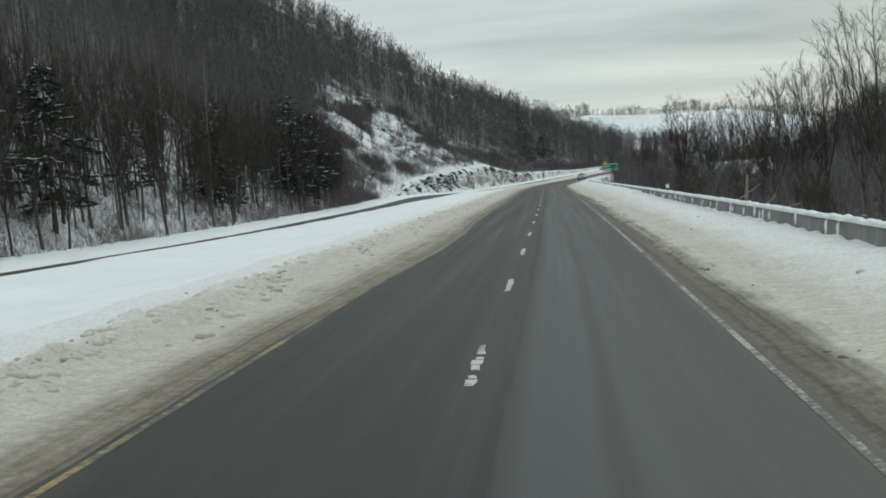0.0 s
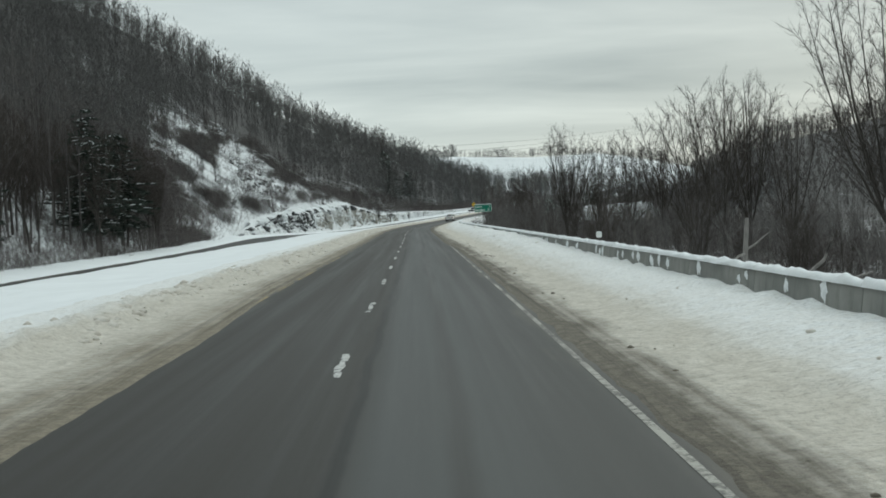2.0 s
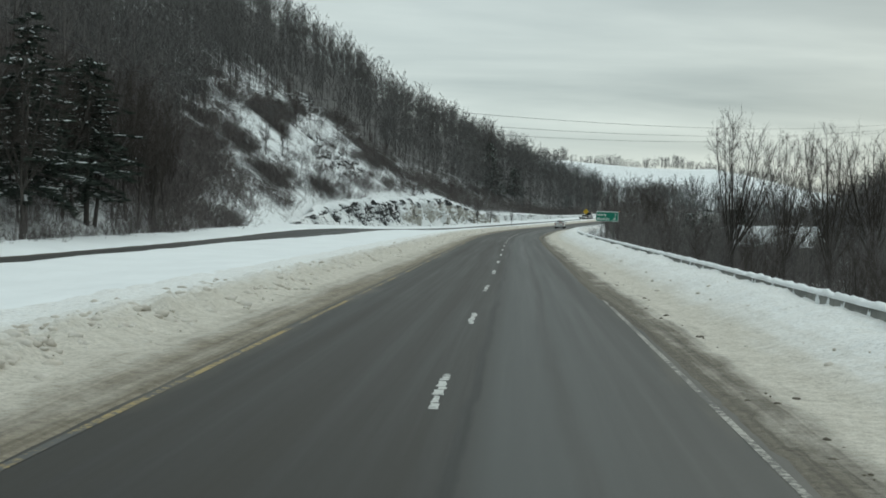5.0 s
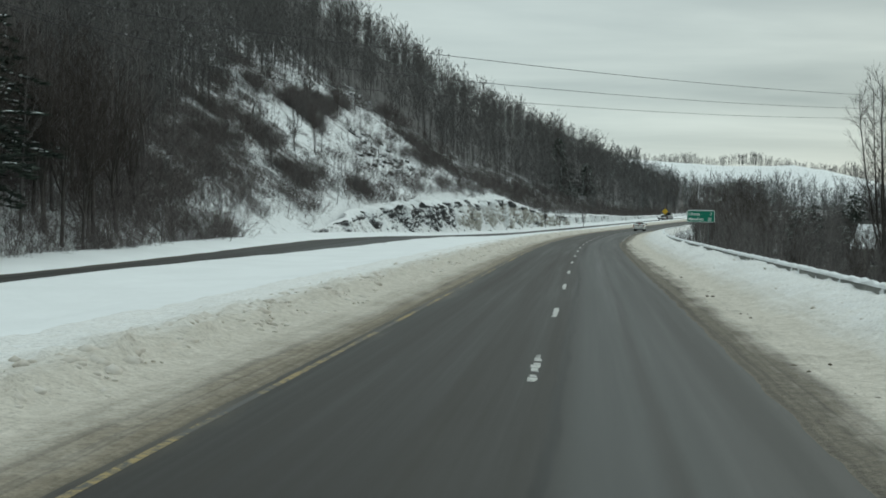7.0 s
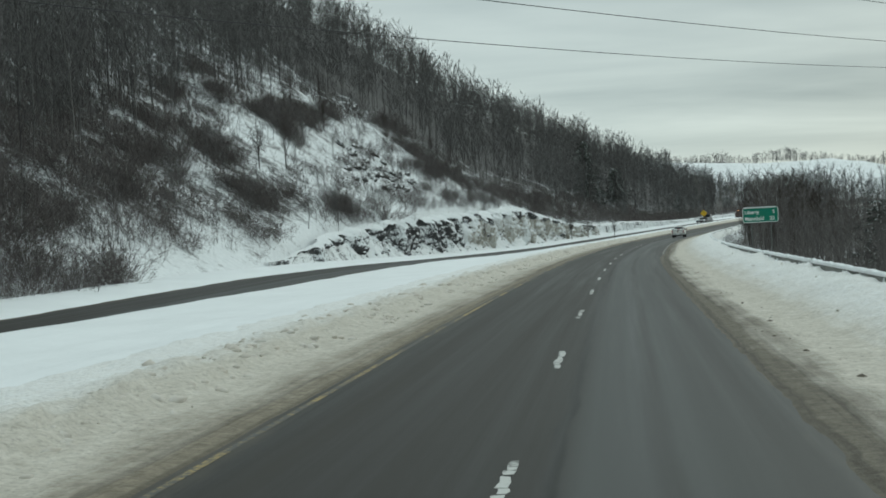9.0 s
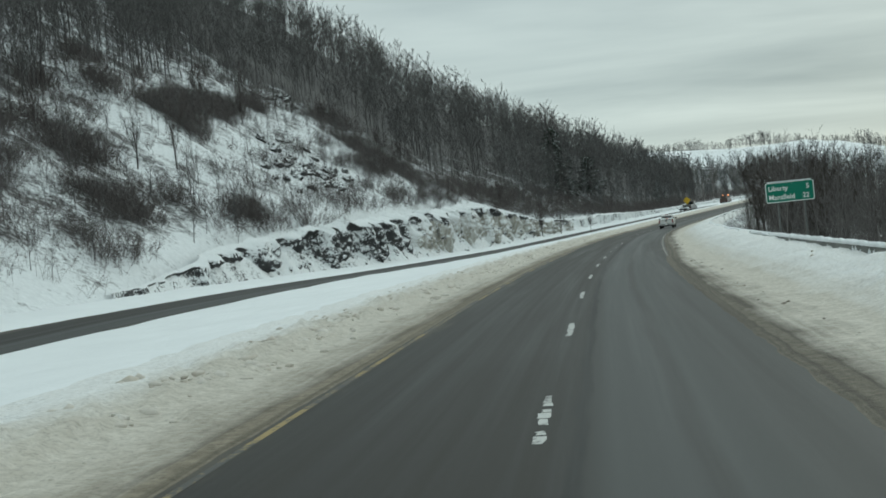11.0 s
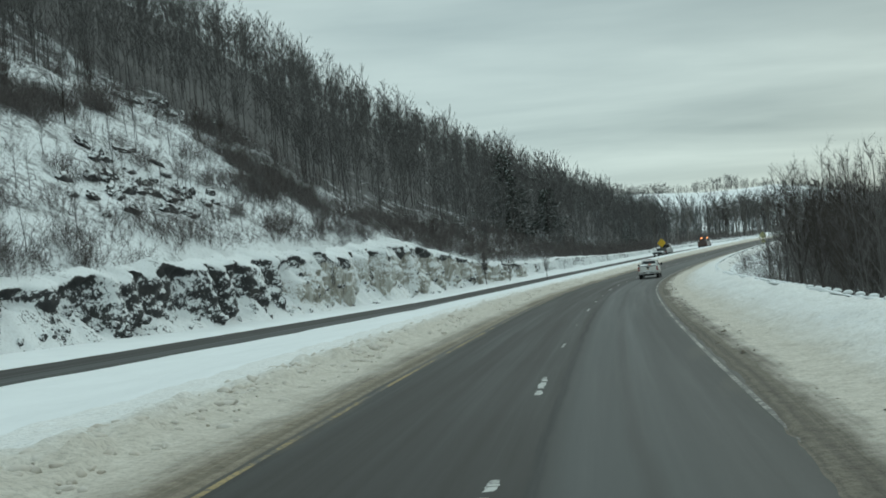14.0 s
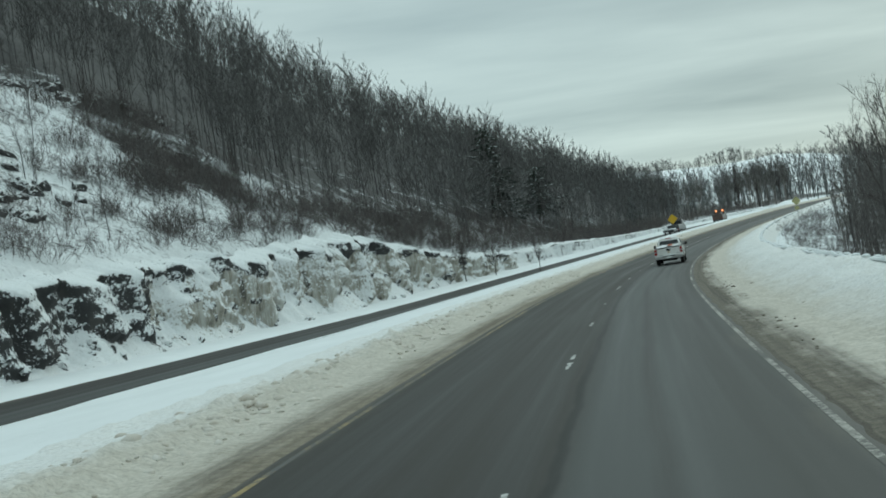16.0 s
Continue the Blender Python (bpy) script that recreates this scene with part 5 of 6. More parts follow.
# ---------------------------------------------------------------- guardrail round the bend
def guardrail(s0, s1, u, label):
    rail = thing("guardrail", label, "guardrail")
    s = np.arange(s0, s1, 1.0)
    prof = [(0.0, 0.43), (-0.035, 0.46), (-0.035, 0.51), (0.02, 0.55), (0.02, 0.60), (-0.035, 0.64), (-0.035, 0.70), (0.0, 0.73), (0.006, 0.73), (-0.029, 0.70), (-0.029, 0.64), (0.026, 0.60), (0.026, 0.55), (-0.029, 0.51), (-0.029, 0.46), (0.006, 0.43)]
    n = len(prof)
    SS, KK = np.meshgrid(s, np.arange(n), indexing="ij")
    pr = np.array(prof)
    pts = on(SS, u + pr[KK, 0], pr[KK, 1])
    i, j = np.meshgrid(np.arange(len(s) - 1), np.arange(n), indexing="ij")
    k = (j + 1) % n
    faces = np.stack([i * n + j, i * n + k, (i + 1) * n + k, (i + 1) * n + j], -1).reshape(-1, 4)
    part_mesh("beam", mesh_of("beam", pts, faces, STEEL), rail, "galvanised corrugated steel beam")
    bm = box(bmesh.new(), (0.12, 0.12, 1.3), (0.16, 0, 0.1), 0.01)
    box(bm, (0.12, 0.10, 0.3), (0.07, 0, 0.58), 0.008)
    first = part("post", bm, POST_STEEL, rail)
    first.matrix_basis = pose(*on(s0 + 0.5, u), 0, 0, -math.degrees(heading(s0)))
    bm = bmesh.new()
    bmesh.ops.create_icosphere(bm, subdivisions=2, radius=0.13, matrix=Matrix.Translation((0.13, 0, 0.78)) @ Matrix.Diagonal((1.15, 1.6, 0.6, 1)))
    cap = part("snow_cap", bm, SNOW_PATCH, first, "tuft of snow on the post", smooth=True)
    for t in np.arange(s0 + 2.4, s1, 1.9):
        m = pose(*on(t, u), 0, 0, -math.degrees(heading(t)))
        po = part_mesh("post", first.data, rail, at=m)
        part_mesh("snow_cap", cap.data, po)
    # a broken line of snow on the beam
    y = s
    a = np.linspace(0, np.pi, 7)
    YY, AA = np.meshgrid(y, a, indexing="ij")
    h = np.clip(0.07 + 0.09 * rough_noise(YY / 5, 0 * YY, 66, 4), 0.0, 0.2)
    part_mesh("snow_line", mesh_of("snow_line", on(YY, u + 0.07 * np.cos(AA), 0.722 + h * np.sin(AA)), grid_faces(len(y), 7), SNOW_PATCH, True), rail, "snow lying along the beam")
    return rail


guardrail(239, 470, 8.55, "galvanised steel guardrail with snow along its top")


# ---------------------------------------------------------------- road signs
def letters(text, size, mat, parent, at, label=""):
    cu = bpy.data.curves.new("lettering", "FONT")
    cu.body, cu.size, cu.extrude, cu.offset = text, size, 0.003, size * 0.016
    tmp = bpy.data.objects.new("lettering", cu)
    scene.collection.objects.link(tmp)
    bpy.context.view_layer.update()
    me = bpy.data.meshes.new_from_object(tmp.evaluated_get(bpy.context.evaluated_depsgraph_get()))
    bpy.data.objects.remove(tmp)
    bpy.data.curves.remove(cu)
    me.name = "lettering"
    me.materials.clear()
    me.materials.append(mat)
    return part_mesh("lettering", me, parent, label, at)


def rounded_plate(w, h, r, depth, inner=None):
    """An upright plate in the xz plane with round corners, facing -y; inner: the opening of a border."""
    bm = bmesh.new()

    def loop(ww, hh, rr, y):
        out = []
        for cx, cz, a0 in ((ww / 2 - rr, hh / 2 - rr, 0), (-ww / 2 + rr, hh / 2 - rr, 90), (-ww / 2 + rr, -hh / 2 + rr, 180), (ww / 2 - rr, -hh / 2 + rr, 270)):
            for k in range(6):
                a = radians(a0 + 18 * k)
                out.append(bm.verts.new((cx + rr * math.cos(a), y, cz + rr * math.sin(a))))
        return out

    a, b = loop(w, h, r, 0), loop(w, h, r, -depth)
    n = len(a)
    for i in range(n):
        bm.faces.new((a[i], a[(i + 1) % n], b[(i + 1) % n], b[i]))
    if inner is None:
        bm.faces.new(a)
        bm.faces.new(b[::-1])
    else:
        c, d = loop(w - 2 * inner, h - 2 * inner, max(r - inner, 0.02), 0), loop(w - 2 * inner, h - 2 * inner, max(r - inner, 0.02), -depth)
        for i in range(n):
            j = (i + 1) % n
            bm.faces.new((c[j], c[i], d[i], d[j]))
            bm.faces.new((b[i], b[j], d[j], d[i]))
            bm.faces.new((a[j], a[i], c[i], c[j]))
    bmesh.ops.recalc_face_normals(bm, faces=bm.faces)
    return bm


def distance_sign():
    foot = ground_at(277.0, 13.0)
    at = pose(6.55, 276.2, float(foot[2]), 0, 0, 2)
    sign = thing("distance_sign", "green road sign giving distances, on two steel posts", "road sign", at)
    z0 = 3.0 - float(foot[2])
    w, h = 3.5, 1.5
    plate = part("plate", rounded_plate(w, h, 0.18, 0.03), SIGN_GREEN, sign, "green reflective plate", pose(0, 0, z0))
    part("border", rounded_plate(w - 0.02, h - 0.02, 0.17, 0.012, 0.055), SIGN_WHITE, plate, "white border", pose(0, -0.03, 0))
    for text, x, z, size in (("Liberty", -1.55, 0.13, 0.50), ("Mansfield", -1.55, -0.52, 0.50), ("5", 1.17, 0.13, 0.50), ("22", 0.88, -0.52, 0.50)):
        letters(text, size, SIGN_WHITE, plate, pose(x, -0.034, z, 90))
    for x in (-0.9, 1.0):
        bm = box(bmesh.new(), (0.10, 0.07, z0 + 0.9), (x, 0.06, (z0 + 0.9) / 2 - 0.3), 0.008)
        part("post", bm, POST_STEEL, sign, "dark steel post")
    bm = box(bmesh.new(), (w - 0.3, 0.07, 0.07), (0, 0.0, h / 2 + 0.03), 0.03)
    part("snow_cap", bm, SNOW_PATCH, plate, "thin line of snow", pose(0, 0, 0))


distance_sign()


def marker_post():
    p = ground_at(84.4, 9.1)
    ob = thing("marker_post", "small white roadside marker on a thin steel post", "marker post", pose(5.7, 84.4, -0.4, 0, 0, 4))
    part("post", box(bmesh.new(), (0.05, 0.03, 1.45), (0, 0, 0.72), 0.005), POST_STEEL, ob)
    part("plate", rounded_plate(0.24, 0.26, 0.05, 0.012), SIGN_WHITE, ob, "white plate", pose(0, -0.02, 1.46))


marker_post()


def warning_sign(s, u, z, label):
    p = on(s, u)
    g = ground_at(s, u)
    ob = thing("warning_sign", label, "road sign", pose(p[0], p[1], float(g[2]), 0, 0, -math.degrees(heading(s)) * 0.6))
    hgt = float(p[2]) + z - float(g[2])
    part("plate", rounded_plate(0.92, 0.92, 0.06, 0.02), SIGN_FADED, ob, "yellow diamond plate", pose(0, 0, hgt, 0, 45, 0))
    part("panel", rounded_plate(0.6, 0.5, 0.04, 0.02), SIGN_FADED, ob, "small yellow plate", pose(0, 0, hgt - 1.0))
    part("post", box(bmesh.new(), (0.06, 0.05, hgt + 0.3), (0, 0.04, (hgt + 0.3) / 2 - 0.2), 0.005), POST_STEEL, ob)


warning_sign(452, 10.2, 2.7, "yellow diamond warning sign on a post at the bend")


# ---------------------------------------------------------------- wires over the road
def wires():
    """Three wires side by side, crossing the road at a slant."""
    line = thing("power_line", "three sagging dark wires strung across the valley", "power line")
    ends = {-1: [], 1: []}
    for y0, z0 in ((197.9, 9.74), (206.7, 9.43), (217.7, 9.43)):
        x = np.linspace(-45, 67, 48)
        z = z0 + 0.0011 * (x + 40) ** 2 + 0.018 * np.maximum(-20 - x, 0) ** 2
        pts, tris = tube(np.stack([x, y0 + 1.615 * x, z], 1), np.full(48, 0.016), 5)
        part_mesh("wire", mesh_of("wire", pts, tris, WIRE), line)
        for side, k in ((-1, 0), (1, -1)):
            ends[side].append((x[k], y0 + 1.615 * x[k], z[k]))
    for x, y, z in ends[-1] + ends[1]:
        q, _, _ = world_spread(1, (x, x + 0.01), (y, y + 0.01), 1)
        part("pole", rod(bmesh.new(), (x, y, float(q[0, 2]) - 1.5), (x, y, z + 0.4), 0.15, 0.11, 10), WOOD_POLE, line, "weathered wooden pole")


wires()

# ---------------------------------------------------------------- vehicles
def paint(name, colour, rough=0.3, dirt=0.35):
    m = Mat(name, rough, 0.0, 0.5)
    m.b.inputs["Coat Weight"].default_value = 0.4
    grime = m.ramp(m.noise(1.6, 6.0, 0.65), (0.42, 0.0), (0.75, dirt))
    m.color(m.mix(grime, colour, (0.30, 0.27, 0.23)))
    return m.m


CAR_WHITE = paint("white_car_paint", (0.74, 0.74, 0.72))
CAR_DARK = paint("dark_truck_paint", (0.045, 0.05, 0.055), 0.4)
CAR_ORANGE = paint("plough_truck_paint", (0.075, 0.045, 0.035), 0.5)
RUBBER = plain("tyre_rubber", (0.022, 0.022, 0.022), 0.85, 0, 0.3, 9.0, 0.2)
ALLOY = plain("alloy_rim", (0.38, 0.38, 0.38), 0.35, 0.8, 0.15, 5.0)
CHROME = plain("dull_chrome", (0.50, 0.50, 0.50), 0.28, 0.85, 0.15, 3.0)
BLACK = plain("black_plastic", (0.02, 0.02, 0.021), 0.6, 0, 0.2, 6.0)
RED_LENS = plain("red_lens", (0.30, 0.012, 0.012), 0.25, 0, 0.1, 5.0)
GOLD = plain("gold_emblem", (0.45, 0.30, 0.08), 0.4, 0.6, 0.1, 5.0)
ORANGE_TARP = plain("orange_plastic", (0.60, 0.12, 0.03), 0.6, 0, 0.1, 4.0)
GLASS = Mat("tinted_glass", 0.08, 0, 0.6)
GLASS.color((0.016, 0.019, 0.021))
GLASS = GLASS.m
LIT = Mat("lit_amber_lamp", 0.4)
LIT.color((0.8, 0.25, 0.08))
LIT.b.inputs["Emission Color"].default_value = (1.0, 0.30, 0.10, 1)
LIT.b.inputs["Emission Strength"].default_value = 4.0
LIT = LIT.m


def loft(bm, rings):
    rows = [[bm.verts.new(p) for p in ring] for ring in rings]
    n = len(rows[0])
    for a, b in zip(rows, rows[1:]):
        for i in range(n):
            bm.faces.new((a[i], a[(i + 1) % n], b[(i + 1) % n], b[i]))
    bm.faces.new(rows[0][::-1])
    bm.faces.new(rows[-1])
    bmesh.ops.recalc_face_normals(bm, faces=bm.faces)
    return bm


def section(y, half, low, high, round_top=0.10, tuck=0.05):
    """A closed cross-section of a body at y."""
    return [(-half + tuck, y, low), (-half, y, low + 0.12), (-half, y, high - round_top), (-half + round_top * 0.6, y, high), (half - round_top * 0.6, y, high), (half, y, high - round_top), (half, y, low + 0.12), (half - tuck, y, low)]


def wheel(parent, x, y, r=0.39, w=0.26):
    bm = bmesh.new()
    prof = [(r * 0.62, -w / 2), (r * 0.93, -w / 2), (r, -w / 2 + 0.04), (r, w / 2 - 0.04), (r * 0.93, w / 2), (r * 0.62, w / 2)]
    n = 24
    rows = [[bm.verts.new((o, q * math.cos(6.2832 * k / n), q * math.sin(6.2832 * k / n))) for q, o in prof] for k in range(n)]
    for k in range(n):
        for i in range(len(prof)):
            j = (i + 1) % len(prof)
            bm.faces.new((rows[k][i], rows[k][j], rows[(k + 1) % n][j], rows[(k + 1) % n][i]))
    bmesh.ops.recalc_face_normals(bm, faces=bm.faces)
    wh = part("wheel", bm, RUBBER, parent, "dark tyre on an alloy rim", pose(x, y, r), True)
    bm = bmesh.new()
    out = 1 if x > 0 else -1
    bmesh.ops.create_cone(bm, cap_ends=True, segments=20, radius1=r * 0.63, radius2=r * 0.60, depth=w * 0.7, matrix=pose(0, 0, 0, 0, 90, 0))
    for k in range(6):
        box(bm, (0.03, 0.06, r * 0.5), (out * w * 0.38, 0, 0), 0.0, pose(0, 0, 0, 60 * k, 0, 0) @ Matrix.Translation((0, 0, r * 0.3)))
    part("rim", bm, ALLOY, wh, "six-spoke alloy rim")
    return wh


def pickup(at):
    """Built facing +y with its rear bumper at y = 0, on z = 0."""
    car = thing("pickup_truck", "white pickup truck with snow and gear in its open bed", "pickup truck", at)
    W = 1.0
    bm = bmesh.new()
    loft(bm, [section(0.14, W - 0.05, 0.52, 1.22, 0.05), section(0.22, W, 0.48, 1.25, 0.06), section(2.02, W, 0.48, 1.25, 0.06)])
    bed = part("bed", bm, CAR_WHITE, car)
    bm = bmesh.new()
    loft(bm, [section(2.04, W, 0.44, 1.24, 0.10), section(2.6, W, 0.42, 1.24, 0.10), section(4.3, W, 0.42, 1.22, 0.12), section(5.2, W - 0.02, 0.44, 1.16, 0.14), section(5.68, W - 0.08, 0.48, 1.08, 0.16), section(5.80, W - 0.14, 0.52, 0.98, 0.14)])
    body = part("body", bm, CAR_WHITE, car, smooth=False)
    bm = bmesh.new()
    loft(bm, [[(-0.90, 2.06, 1.22), (-0.76, 2.24, 1.80), (-0.62, 2.26, 1.86), (0.62, 2.26, 1.86), (0.76, 2.24, 1.80), (0.90, 2.06, 1.22)], [(-0.93, 2.7, 1.22), (-0.77, 2.7, 1.83), (-0.62, 2.7, 1.90), (0.62, 2.7, 1.90), (0.77, 2.7, 1.83), (0.93, 2.7, 1.22)], [(-0.93, 3.5, 1.22), (-0.76, 3.45, 1.82), (-0.61, 3.45, 1.89), (0.61, 3.45, 1.89), (0.76, 3.45, 1.82), (0.93, 3.5, 1.22)], [(-0.92, 4.35, 1.20), (-0.74, 3.72, 1.77), (-0.60, 3.70, 1.83), (0.60, 3.70, 1.83), (0.74, 3.72, 1.77), (0.92, 4.35, 1.20)]])
    cab = part("cab", bm, CAR_WHITE, car)

    def pane(name, pts, label):
        b = bmesh.new()
        vs = [b.verts.new(p) for p in pts]
        f = b.faces.new(vs)
        r = bmesh.ops.extrude_face_region(b, geom=[f])
        nrm = f.normal.copy() if f.normal.length else Vector((0, -1, 0))
        f.normal_update()
        for v in r["geom"]:
            if isinstance(v, bmesh.types.BMVert):
                v.co += f.normal * 0.015
        bmesh.ops.recalc_face_normals(b, faces=b.faces)
        return part(name, b, GLASS, cab, label)

    pane("rear_window", [(-0.74, 2.085, 1.29), (0.74, 2.085, 1.29), (0.64, 2.215, 1.74), (-0.64, 2.215, 1.74)], "dark tinted rear window")
    pane("windscreen", [(0.80, 4.24, 1.28), (-0.80, 4.24, 1.28), (-0.66, 3.78, 1.72), (0.66, 3.78, 1.72)], "sloped windscreen")
    for sx in (-1, 1):
        for ya, yb, yc, yd in ((2.24, 2.70, 2.68, 2.36), (2.78, 3.95, 3.60, 2.76)):
            pts = [(sx * 0.925, ya, 1.30), (sx * 0.925, yb, 1.30), (sx * 0.80, yc, 1.74), (sx * 0.80, yd, 1.74)]
            pane("side_window", pts if sx > 0 else pts[::-1], "tinted side window")
        # mirror on its arm
        bm = box(bmesh.new(), (0.20, 0.12, 0.24), (sx * 1.17, 3.92, 1.34), 0.05)
        mir = part("mirror", bm, BLACK, car, "black door mirror")
        part("mirror_arm", box(bmesh.new(), (0.2, 0.06, 0.06), (sx * 1.0, 3.94, 1.28), 0.015), BLACK, mir)
        bm = box(bmesh.new(), (0.02, 0.17, 0.045), (sx * 0.985 * 1.02, 2.92, 1.08), 0.01)
        part("door_handle", bm, CHROME, body)
        part("door_seam", box(bmesh.new(), (0.012, 0.014, 0.70), (sx * 1.0, 2.76, 0.86)), BLACK, body)
        part("running_board", box(bmesh.new(), (0.14, 1.7, 0.05), (sx * 0.98, 3.1, 0.40), 0.015), BLACK, car, "black step bar")
        # wheel arches
        for y in (1.18, 4.82):
            bm = bmesh.new()
            bmesh.ops.create_cone(bm, cap_ends=True, segments=24, radius1=0.49, radius2=0.49, depth=0.03, matrix=pose(sx * 0.995, y, 0.50, 0, 90, 0))
            part("wheel_arch", bm, BLACK, body if y > 2 else bed, "dark wheel arch")
            wheel(car, sx * 0.87, y)
        # rear lamps
        bm = box(bmesh.new(), (0.17, 0.08, 0.42), (sx * 0.915, 0.15, 1.00), 0.02)
        lamp = part("tail_lamp", bm, RED_LENS, car, "tall red tail lamp")
        part("reversing_lens", box(bmesh.new(), (0.12, 0.02, 0.09), (sx * 0.915, 0.105, 1.0), 0.008), CHROME, lamp, "clear lens")
        # bed sides above the floor
        part("bed_rail", box(bmesh.new(), (0.10, 1.86, 0.05), (sx * 0.93, 1.12, 1.27), 0.012), BLACK, bed, "black rail cap")
    gate = part("tailgate", box(bmesh.new(), (1.62, 0.07, 0.62), (0, 0.12, 0.93), 0.015), CAR_WHITE, car, "white tailgate")
    part("gate_cap", box(bmesh.new(), (1.62, 0.10, 0.06), (0, 0.13, 1.255), 0.015), BLACK, gate, "black cap along the top")
    part("gate_handle", box(bmesh.new(), (0.30, 0.03, 0.15), (0, 0.08, 1.10), 0.015), BLACK, gate, "black handle recess")
    bm = box(bmesh.new(), (0.24, 0.02, 0.05), (0, 0.078, 0.93), 0.008)
    box(bm, (0.10, 0.02, 0.085), (0, 0.078, 0.93), 0.008)
    part("emblem", bm, GOLD, gate, "plain gold emblem")
    part("badge", box(bmesh.new(), (0.16, 0.01, 0.035), (0.66, 0.082, 0.77), 0.004), BLACK, gate)
    part("badge", box(bmesh.new(), (0.36, 0.01, 0.035), (-0.55, 0.082, 0.73), 0.004), CHROME, gate)
    bm = box(bmesh.new(), (1.96, 0.20, 0.21), (0, 0.06, 0.56), 0.04)
    bumper = part("bumper", bm, CHROME, car, "dull chrome rear bumper")
    part("bumper_step", box(bmesh.new(), (1.0, 0.22, 0.06), (0, 0.05, 0.655), 0.015), BLACK, bumper, "black step pad")
    part("number_plate", box(bmesh.new(), (0.31, 0.012, 0.16), (0, -0.046, 0.57), 0.006), SIGN_WHITE, bumper, "plain white plate")
    part("snow", box(bmesh.new(), (1.1, 0.16, 0.05), (0, 0.0, 0.69), 0.02), SNOW_PATCH, bumper, "snow on the step")
    part("brake_lamp", box(bmesh.new(), (0.42, 0.05, 0.05), (0, 2.25, 1.885), 0.012), RED_LENS, cab, "red high brake lamp")
    part("hitch", box(bmesh.new(), (0.08, 0.24, 0.08), (0, -0.02, 0.40), 0.01), BLACK, bumper)
    part("chassis", box(bmesh.new(), (1.1, 5.2, 0.22), (0, 2.9, 0.40), 0.03), BLACK, car, "dark underbody")
    rod_bm = rod(bmesh.new(), (0.86, 4.6, 1.18), (0.86, 4.56, 1.95), 0.006, 0.004, 6)
    part("aerial", rod_bm, BLACK, car)
    # what lies in the bed
    bm = bmesh.new()
    bmesh.ops.create_grid(bm, x_segments=24, y_segments=24, size=0.5, matrix=Matrix.Translation((0, 1.1, 1.26)) @ Matrix.Diagonal((1.72, 1.78, 1, 1)))
    for v in bm.verts:
        v.co.z += 0.07 + 0.10 * noise.noise(Vector((v.co.x * 2.4, v.co.y * 2.4, 3.0))) + 0.13 * math.exp(-((v.co.x + 0.45) ** 2 + (v.co.y - 0.9) ** 2) * 9)
    part("snow_load", bm, SNOW_PATCH, car, "heaped snow over the load", smooth=True)
    part("orange_case", box(bmesh.new(), (0.30, 0.3, 0.10), (0.1, 1.5, 1.40), 0.03), ORANGE_TARP, car, "orange plastic case in the bed")
    part("roof_snow", box(bmesh.new(), (1.2, 1.1, 0.03), (0, 2.95, 1.905), 0.012), SNOW_PATCH, cab, "thin snow on the roof")
    return car


s_car, u_car = 360.0, 1.9
pc = on(s_car, u_car)
pickup(pose(pc[0], pc[1], pc[2] + 0.005, 0.6, 0, -math.degrees(heading(s_car + 2))))


def work_truck(s, u, lift, name, label, cat, colour, board):
    p = on(s, u, lift)
    ob = thing(name, label, cat, pose(p[0], p[1], p[2] + 0.03, 1.2, 0, -math.degrees(heading(s)) + (0 if board else 4)))
    body = part("body", loft(bmesh.new(), [section(0.0, 1.15, 0.75, 1.9, 0.06), section(3.4, 1.15, 0.75, 1.9, 0.06)]), colour, ob, "dark load bed")
    cab = part("cab", loft(bmesh.new(), [section(3.5, 1.1, 0.6, 2.75, 0.15), section(4.9, 1.1, 0.6, 2.75, 0.25), section(5.3, 1.05, 0.6, 1.75, 0.2), section(6.7, 1.0, 0.6, 1.6, 0.2)]), colour, ob)
    part("rear_window", box(bmesh.new(), (1.6, 0.03, 0.65), (0, 3.49, 2.2), 0.01), GLASS, cab, "dark rear window")
    for sx in (-1, 1):
        part("tail_lamp", box(bmesh.new(), (0.2, 0.05, 0.2), (sx * 0.95, -0.02, 1.0), 0.01), RED_LENS, ob)
        for y in (1.0, 5.6):
            wheel(ob, sx * 0.98, y, 0.48, 0.3)
    part("bumper", box(bmesh.new(), (2.2, 0.15, 0.25), (0, -0.1, 0.65), 0.02), BLACK, ob)
    if board:
        bm = bmesh.new()
        box(bm, (1.45, 0.08, 1.45), (0, 0.6, 3.1), 0.01, Matrix.Rotation(radians(45), 4, "Y"))
        part("warning_board", bm, SIGN_YELLOW, ob, "large yellow warning board")
        part("board_frame", box(bmesh.new(), (0.12, 0.12, 1.4), (0, 0.66, 2.2), 0.01), BLACK, ob)
        bm = bmesh.new()
        box(bm, (2.2, 3.6, 0.4), (0, -2.6, 0.9), 0.05)
        box(bm, (0.12, 0.9, 0.12), (0, -0.5, 0.7), 0.01)
        part("trailer", bm, CAR_DARK, ob, "low dark trailer")
        for sx in (-1, 1):
            wheel(ob, sx * 0.95, -3.0, 0.36, 0.24)
        part("snow", box(bmesh.new(), (1.9, 2.8, 0.25), (0, -2.7, 1.18), 0.1), SNOW_PATCH, ob, "snow on the trailer")
    else:
        for sx in (-0.75, 0.75):
            part("beacon", box(bmesh.new(), (0.34, 0.12, 0.24), (sx, 3.42, 2.72), 0.04), LIT, cab, "lit amber warning lamp")
        part("spreader", box(bmesh.new(), (1.7, 2.6, 0.7), (0, 1.7, 2.2), 0.15), colour, ob, "salt spreader in the bed")


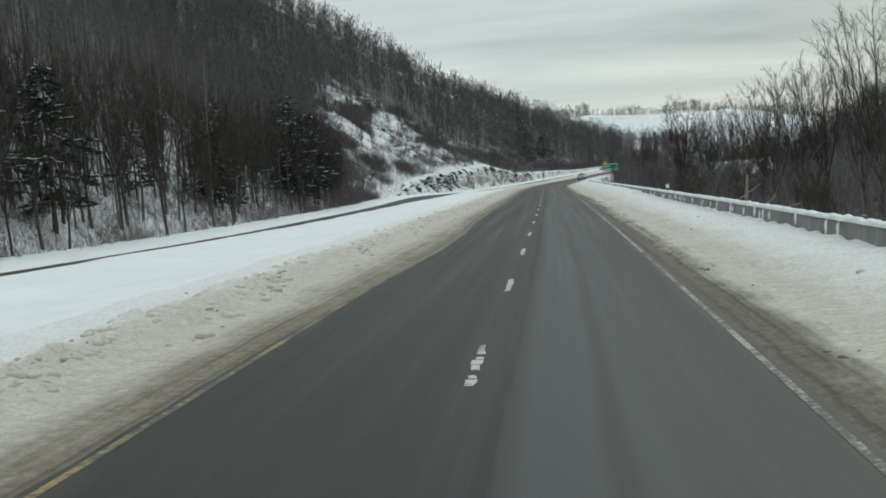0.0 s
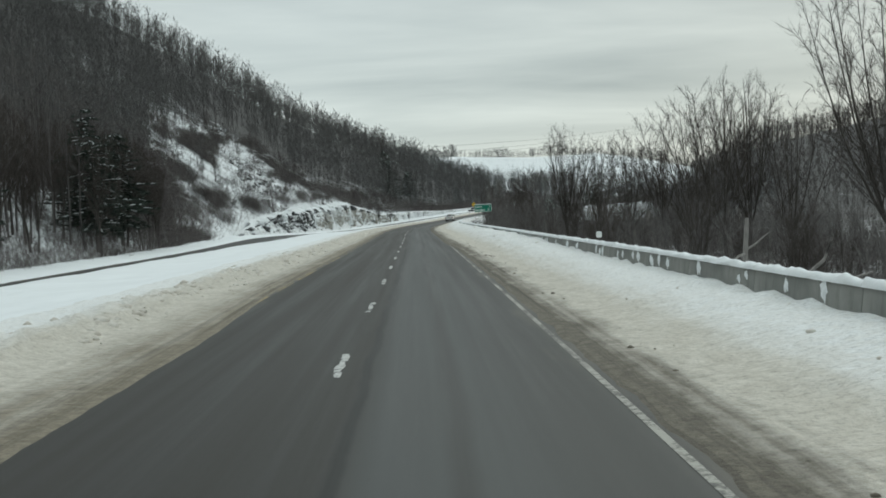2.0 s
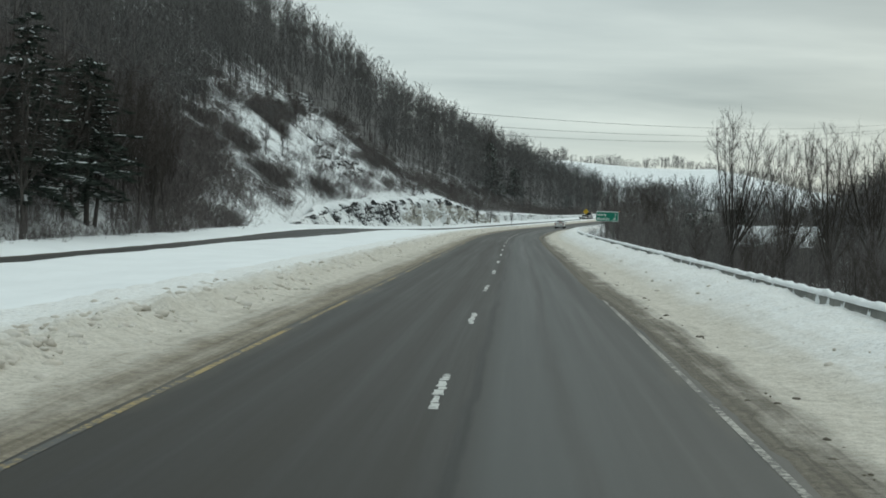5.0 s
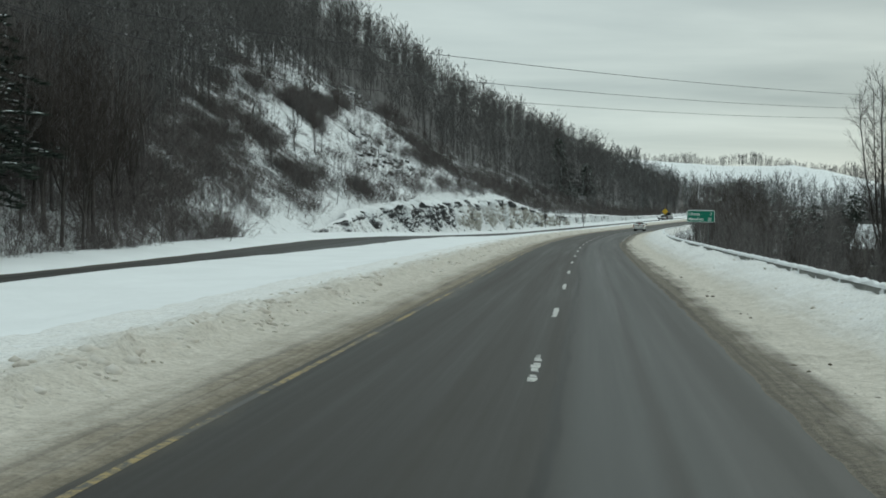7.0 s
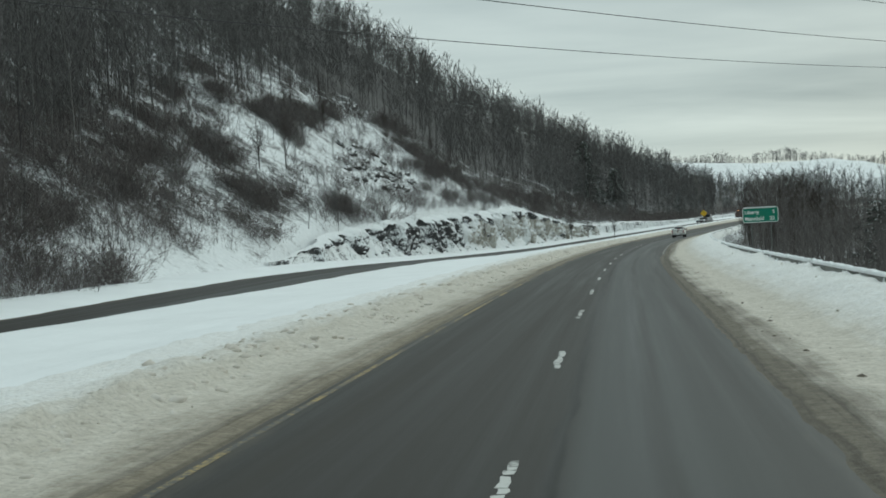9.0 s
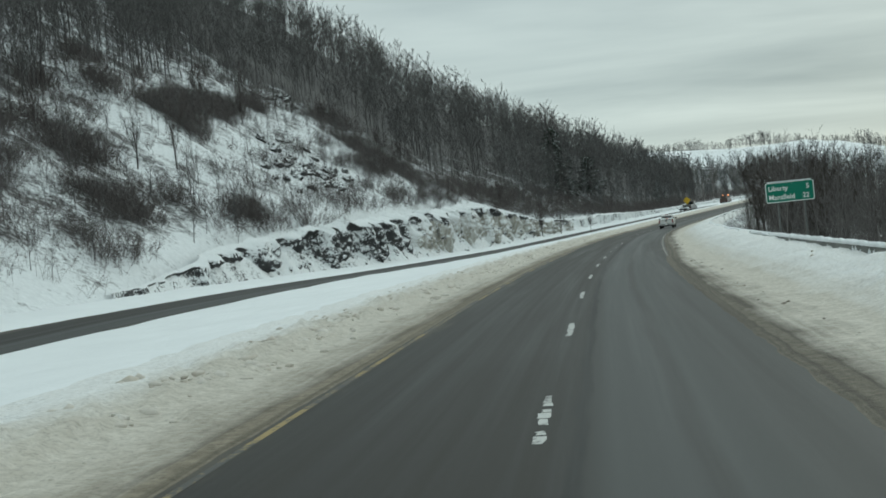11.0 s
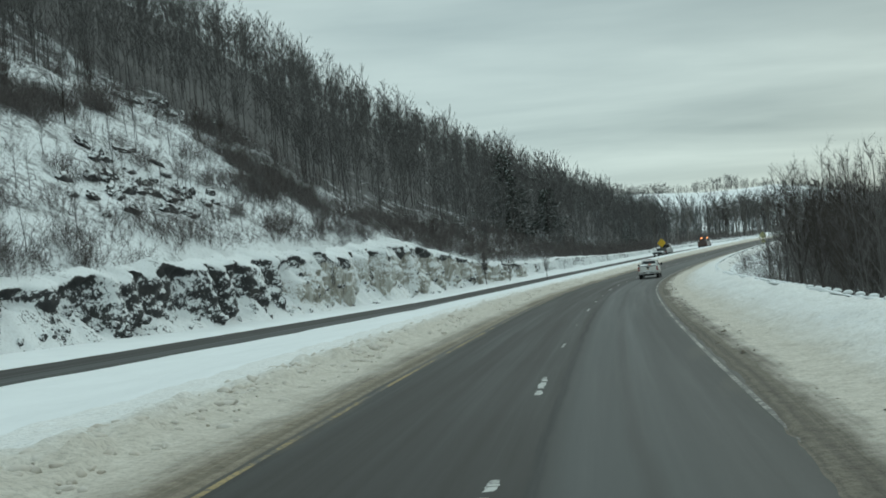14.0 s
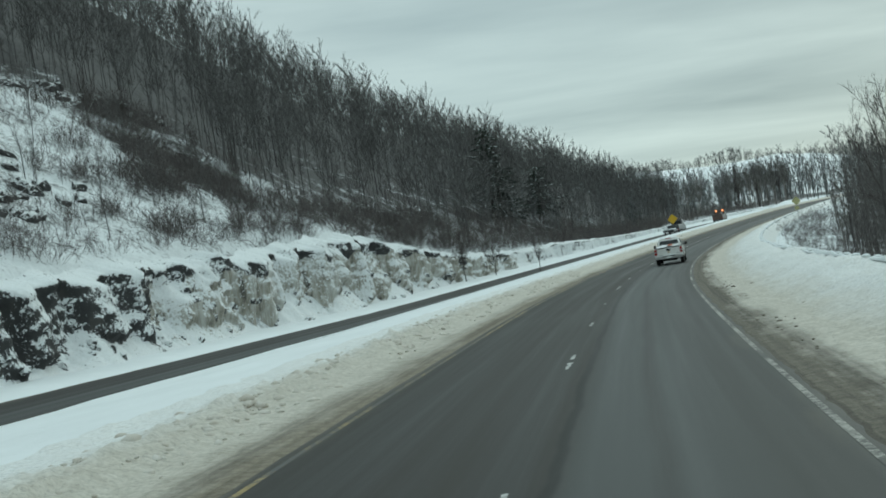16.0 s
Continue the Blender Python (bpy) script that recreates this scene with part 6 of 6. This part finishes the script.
work_truck(512, -21.0, -1.17, "work_truck", "dark work truck with a yellow board and snowy trailer", "truck", CAR_DARK, True)
work_truck(548, -20.8, -1.15, "plough_truck", "dark brown plough truck with lit amber lamps", "truck", CAR_ORANGE, False)


# ---------------------------------------------------------------- houses in the valley
def house(x, y, z, turn, w, d, h, pitch, label):
    ob = thing("house", label, "house", pose(x, y, z, 0, 0, turn))
    wall = plain("house_siding", (0.22, 0.20, 0.18), 0.8, 0, 0.2, 1.5)
    part("wall", box(bmesh.new(), (w, d, h), (0, 0, h / 2)), wall, ob, "drab clapboard wall")
    rise = math.tan(radians(pitch)) * d / 2
    for sy in (-1, 1):
        bm = bmesh.new()
        prof = [(sy * (d / 2 + 0.5), h - 0.3), (0, h + rise), (0, h + rise + 0.28), (sy * (d / 2 + 0.5), h - 0.02)]
        loft(bm, [[(-w / 2 - 0.4, py, pz) for py, pz in prof], [(w / 2 + 0.4, py, pz) for py, pz in prof]])
        part("roof", bm, SNOW, ob, "snow-covered roof slope")
    for sx in (-1, 1):
        bm = bmesh.new()
        vs = [bm.verts.new((sx * w / 2, -d / 2, h)), bm.verts.new((sx * w / 2, d / 2, h)), bm.verts.new((sx * w / 2, 0, h + rise))]
        f = bm.faces.new(vs)
        e = bmesh.ops.extrude_face_region(bm, geom=[f])
        for v in e["geom"]:
            if isinstance(v, bmesh.types.BMVert):
                v.co.x -= sx * 0.2
        bmesh.ops.recalc_face_normals(bm, faces=bm.faces)
        part("gable", bm, wall, ob)
    for k in range(3):
        xw = -w / 2 + w * (k + 0.7) / 3.4
        fr = part("window", box(bmesh.new(), (1.0, 0.08, 1.3), (xw, -d / 2 - 0.02, h * 0.55), 0.01), SIGN_WHITE, ob, "white-framed window")
        part("pane", box(bmesh.new(), (0.8, 0.04, 1.1), (xw, -d / 2 - 0.06, h * 0.55)), GLASS, fr)
    part("chimney", box(bmesh.new(), (0.6, 0.6, 1.6), (w * 0.2, 0.6, h + rise), 0.02), ROCK, ob, "stone chimney")


def stand(x, y):
    return float(world_spread(1, (x, x + 0.01), (y, y + 0.01), 1)[0][0, 2])


for x, y, turn, w, d, h, pitch, label in ((35, 288, -25, 13, 8, 4.4, 34, "two-storey house with a snow-covered roof below the road"), (44, 322, 15, 9, 7, 5.2, 38, "grey house with snow on its steep roof")):
    house(x, y, stand(x, y) - 0.2, turn, w, d, h, pitch, label)
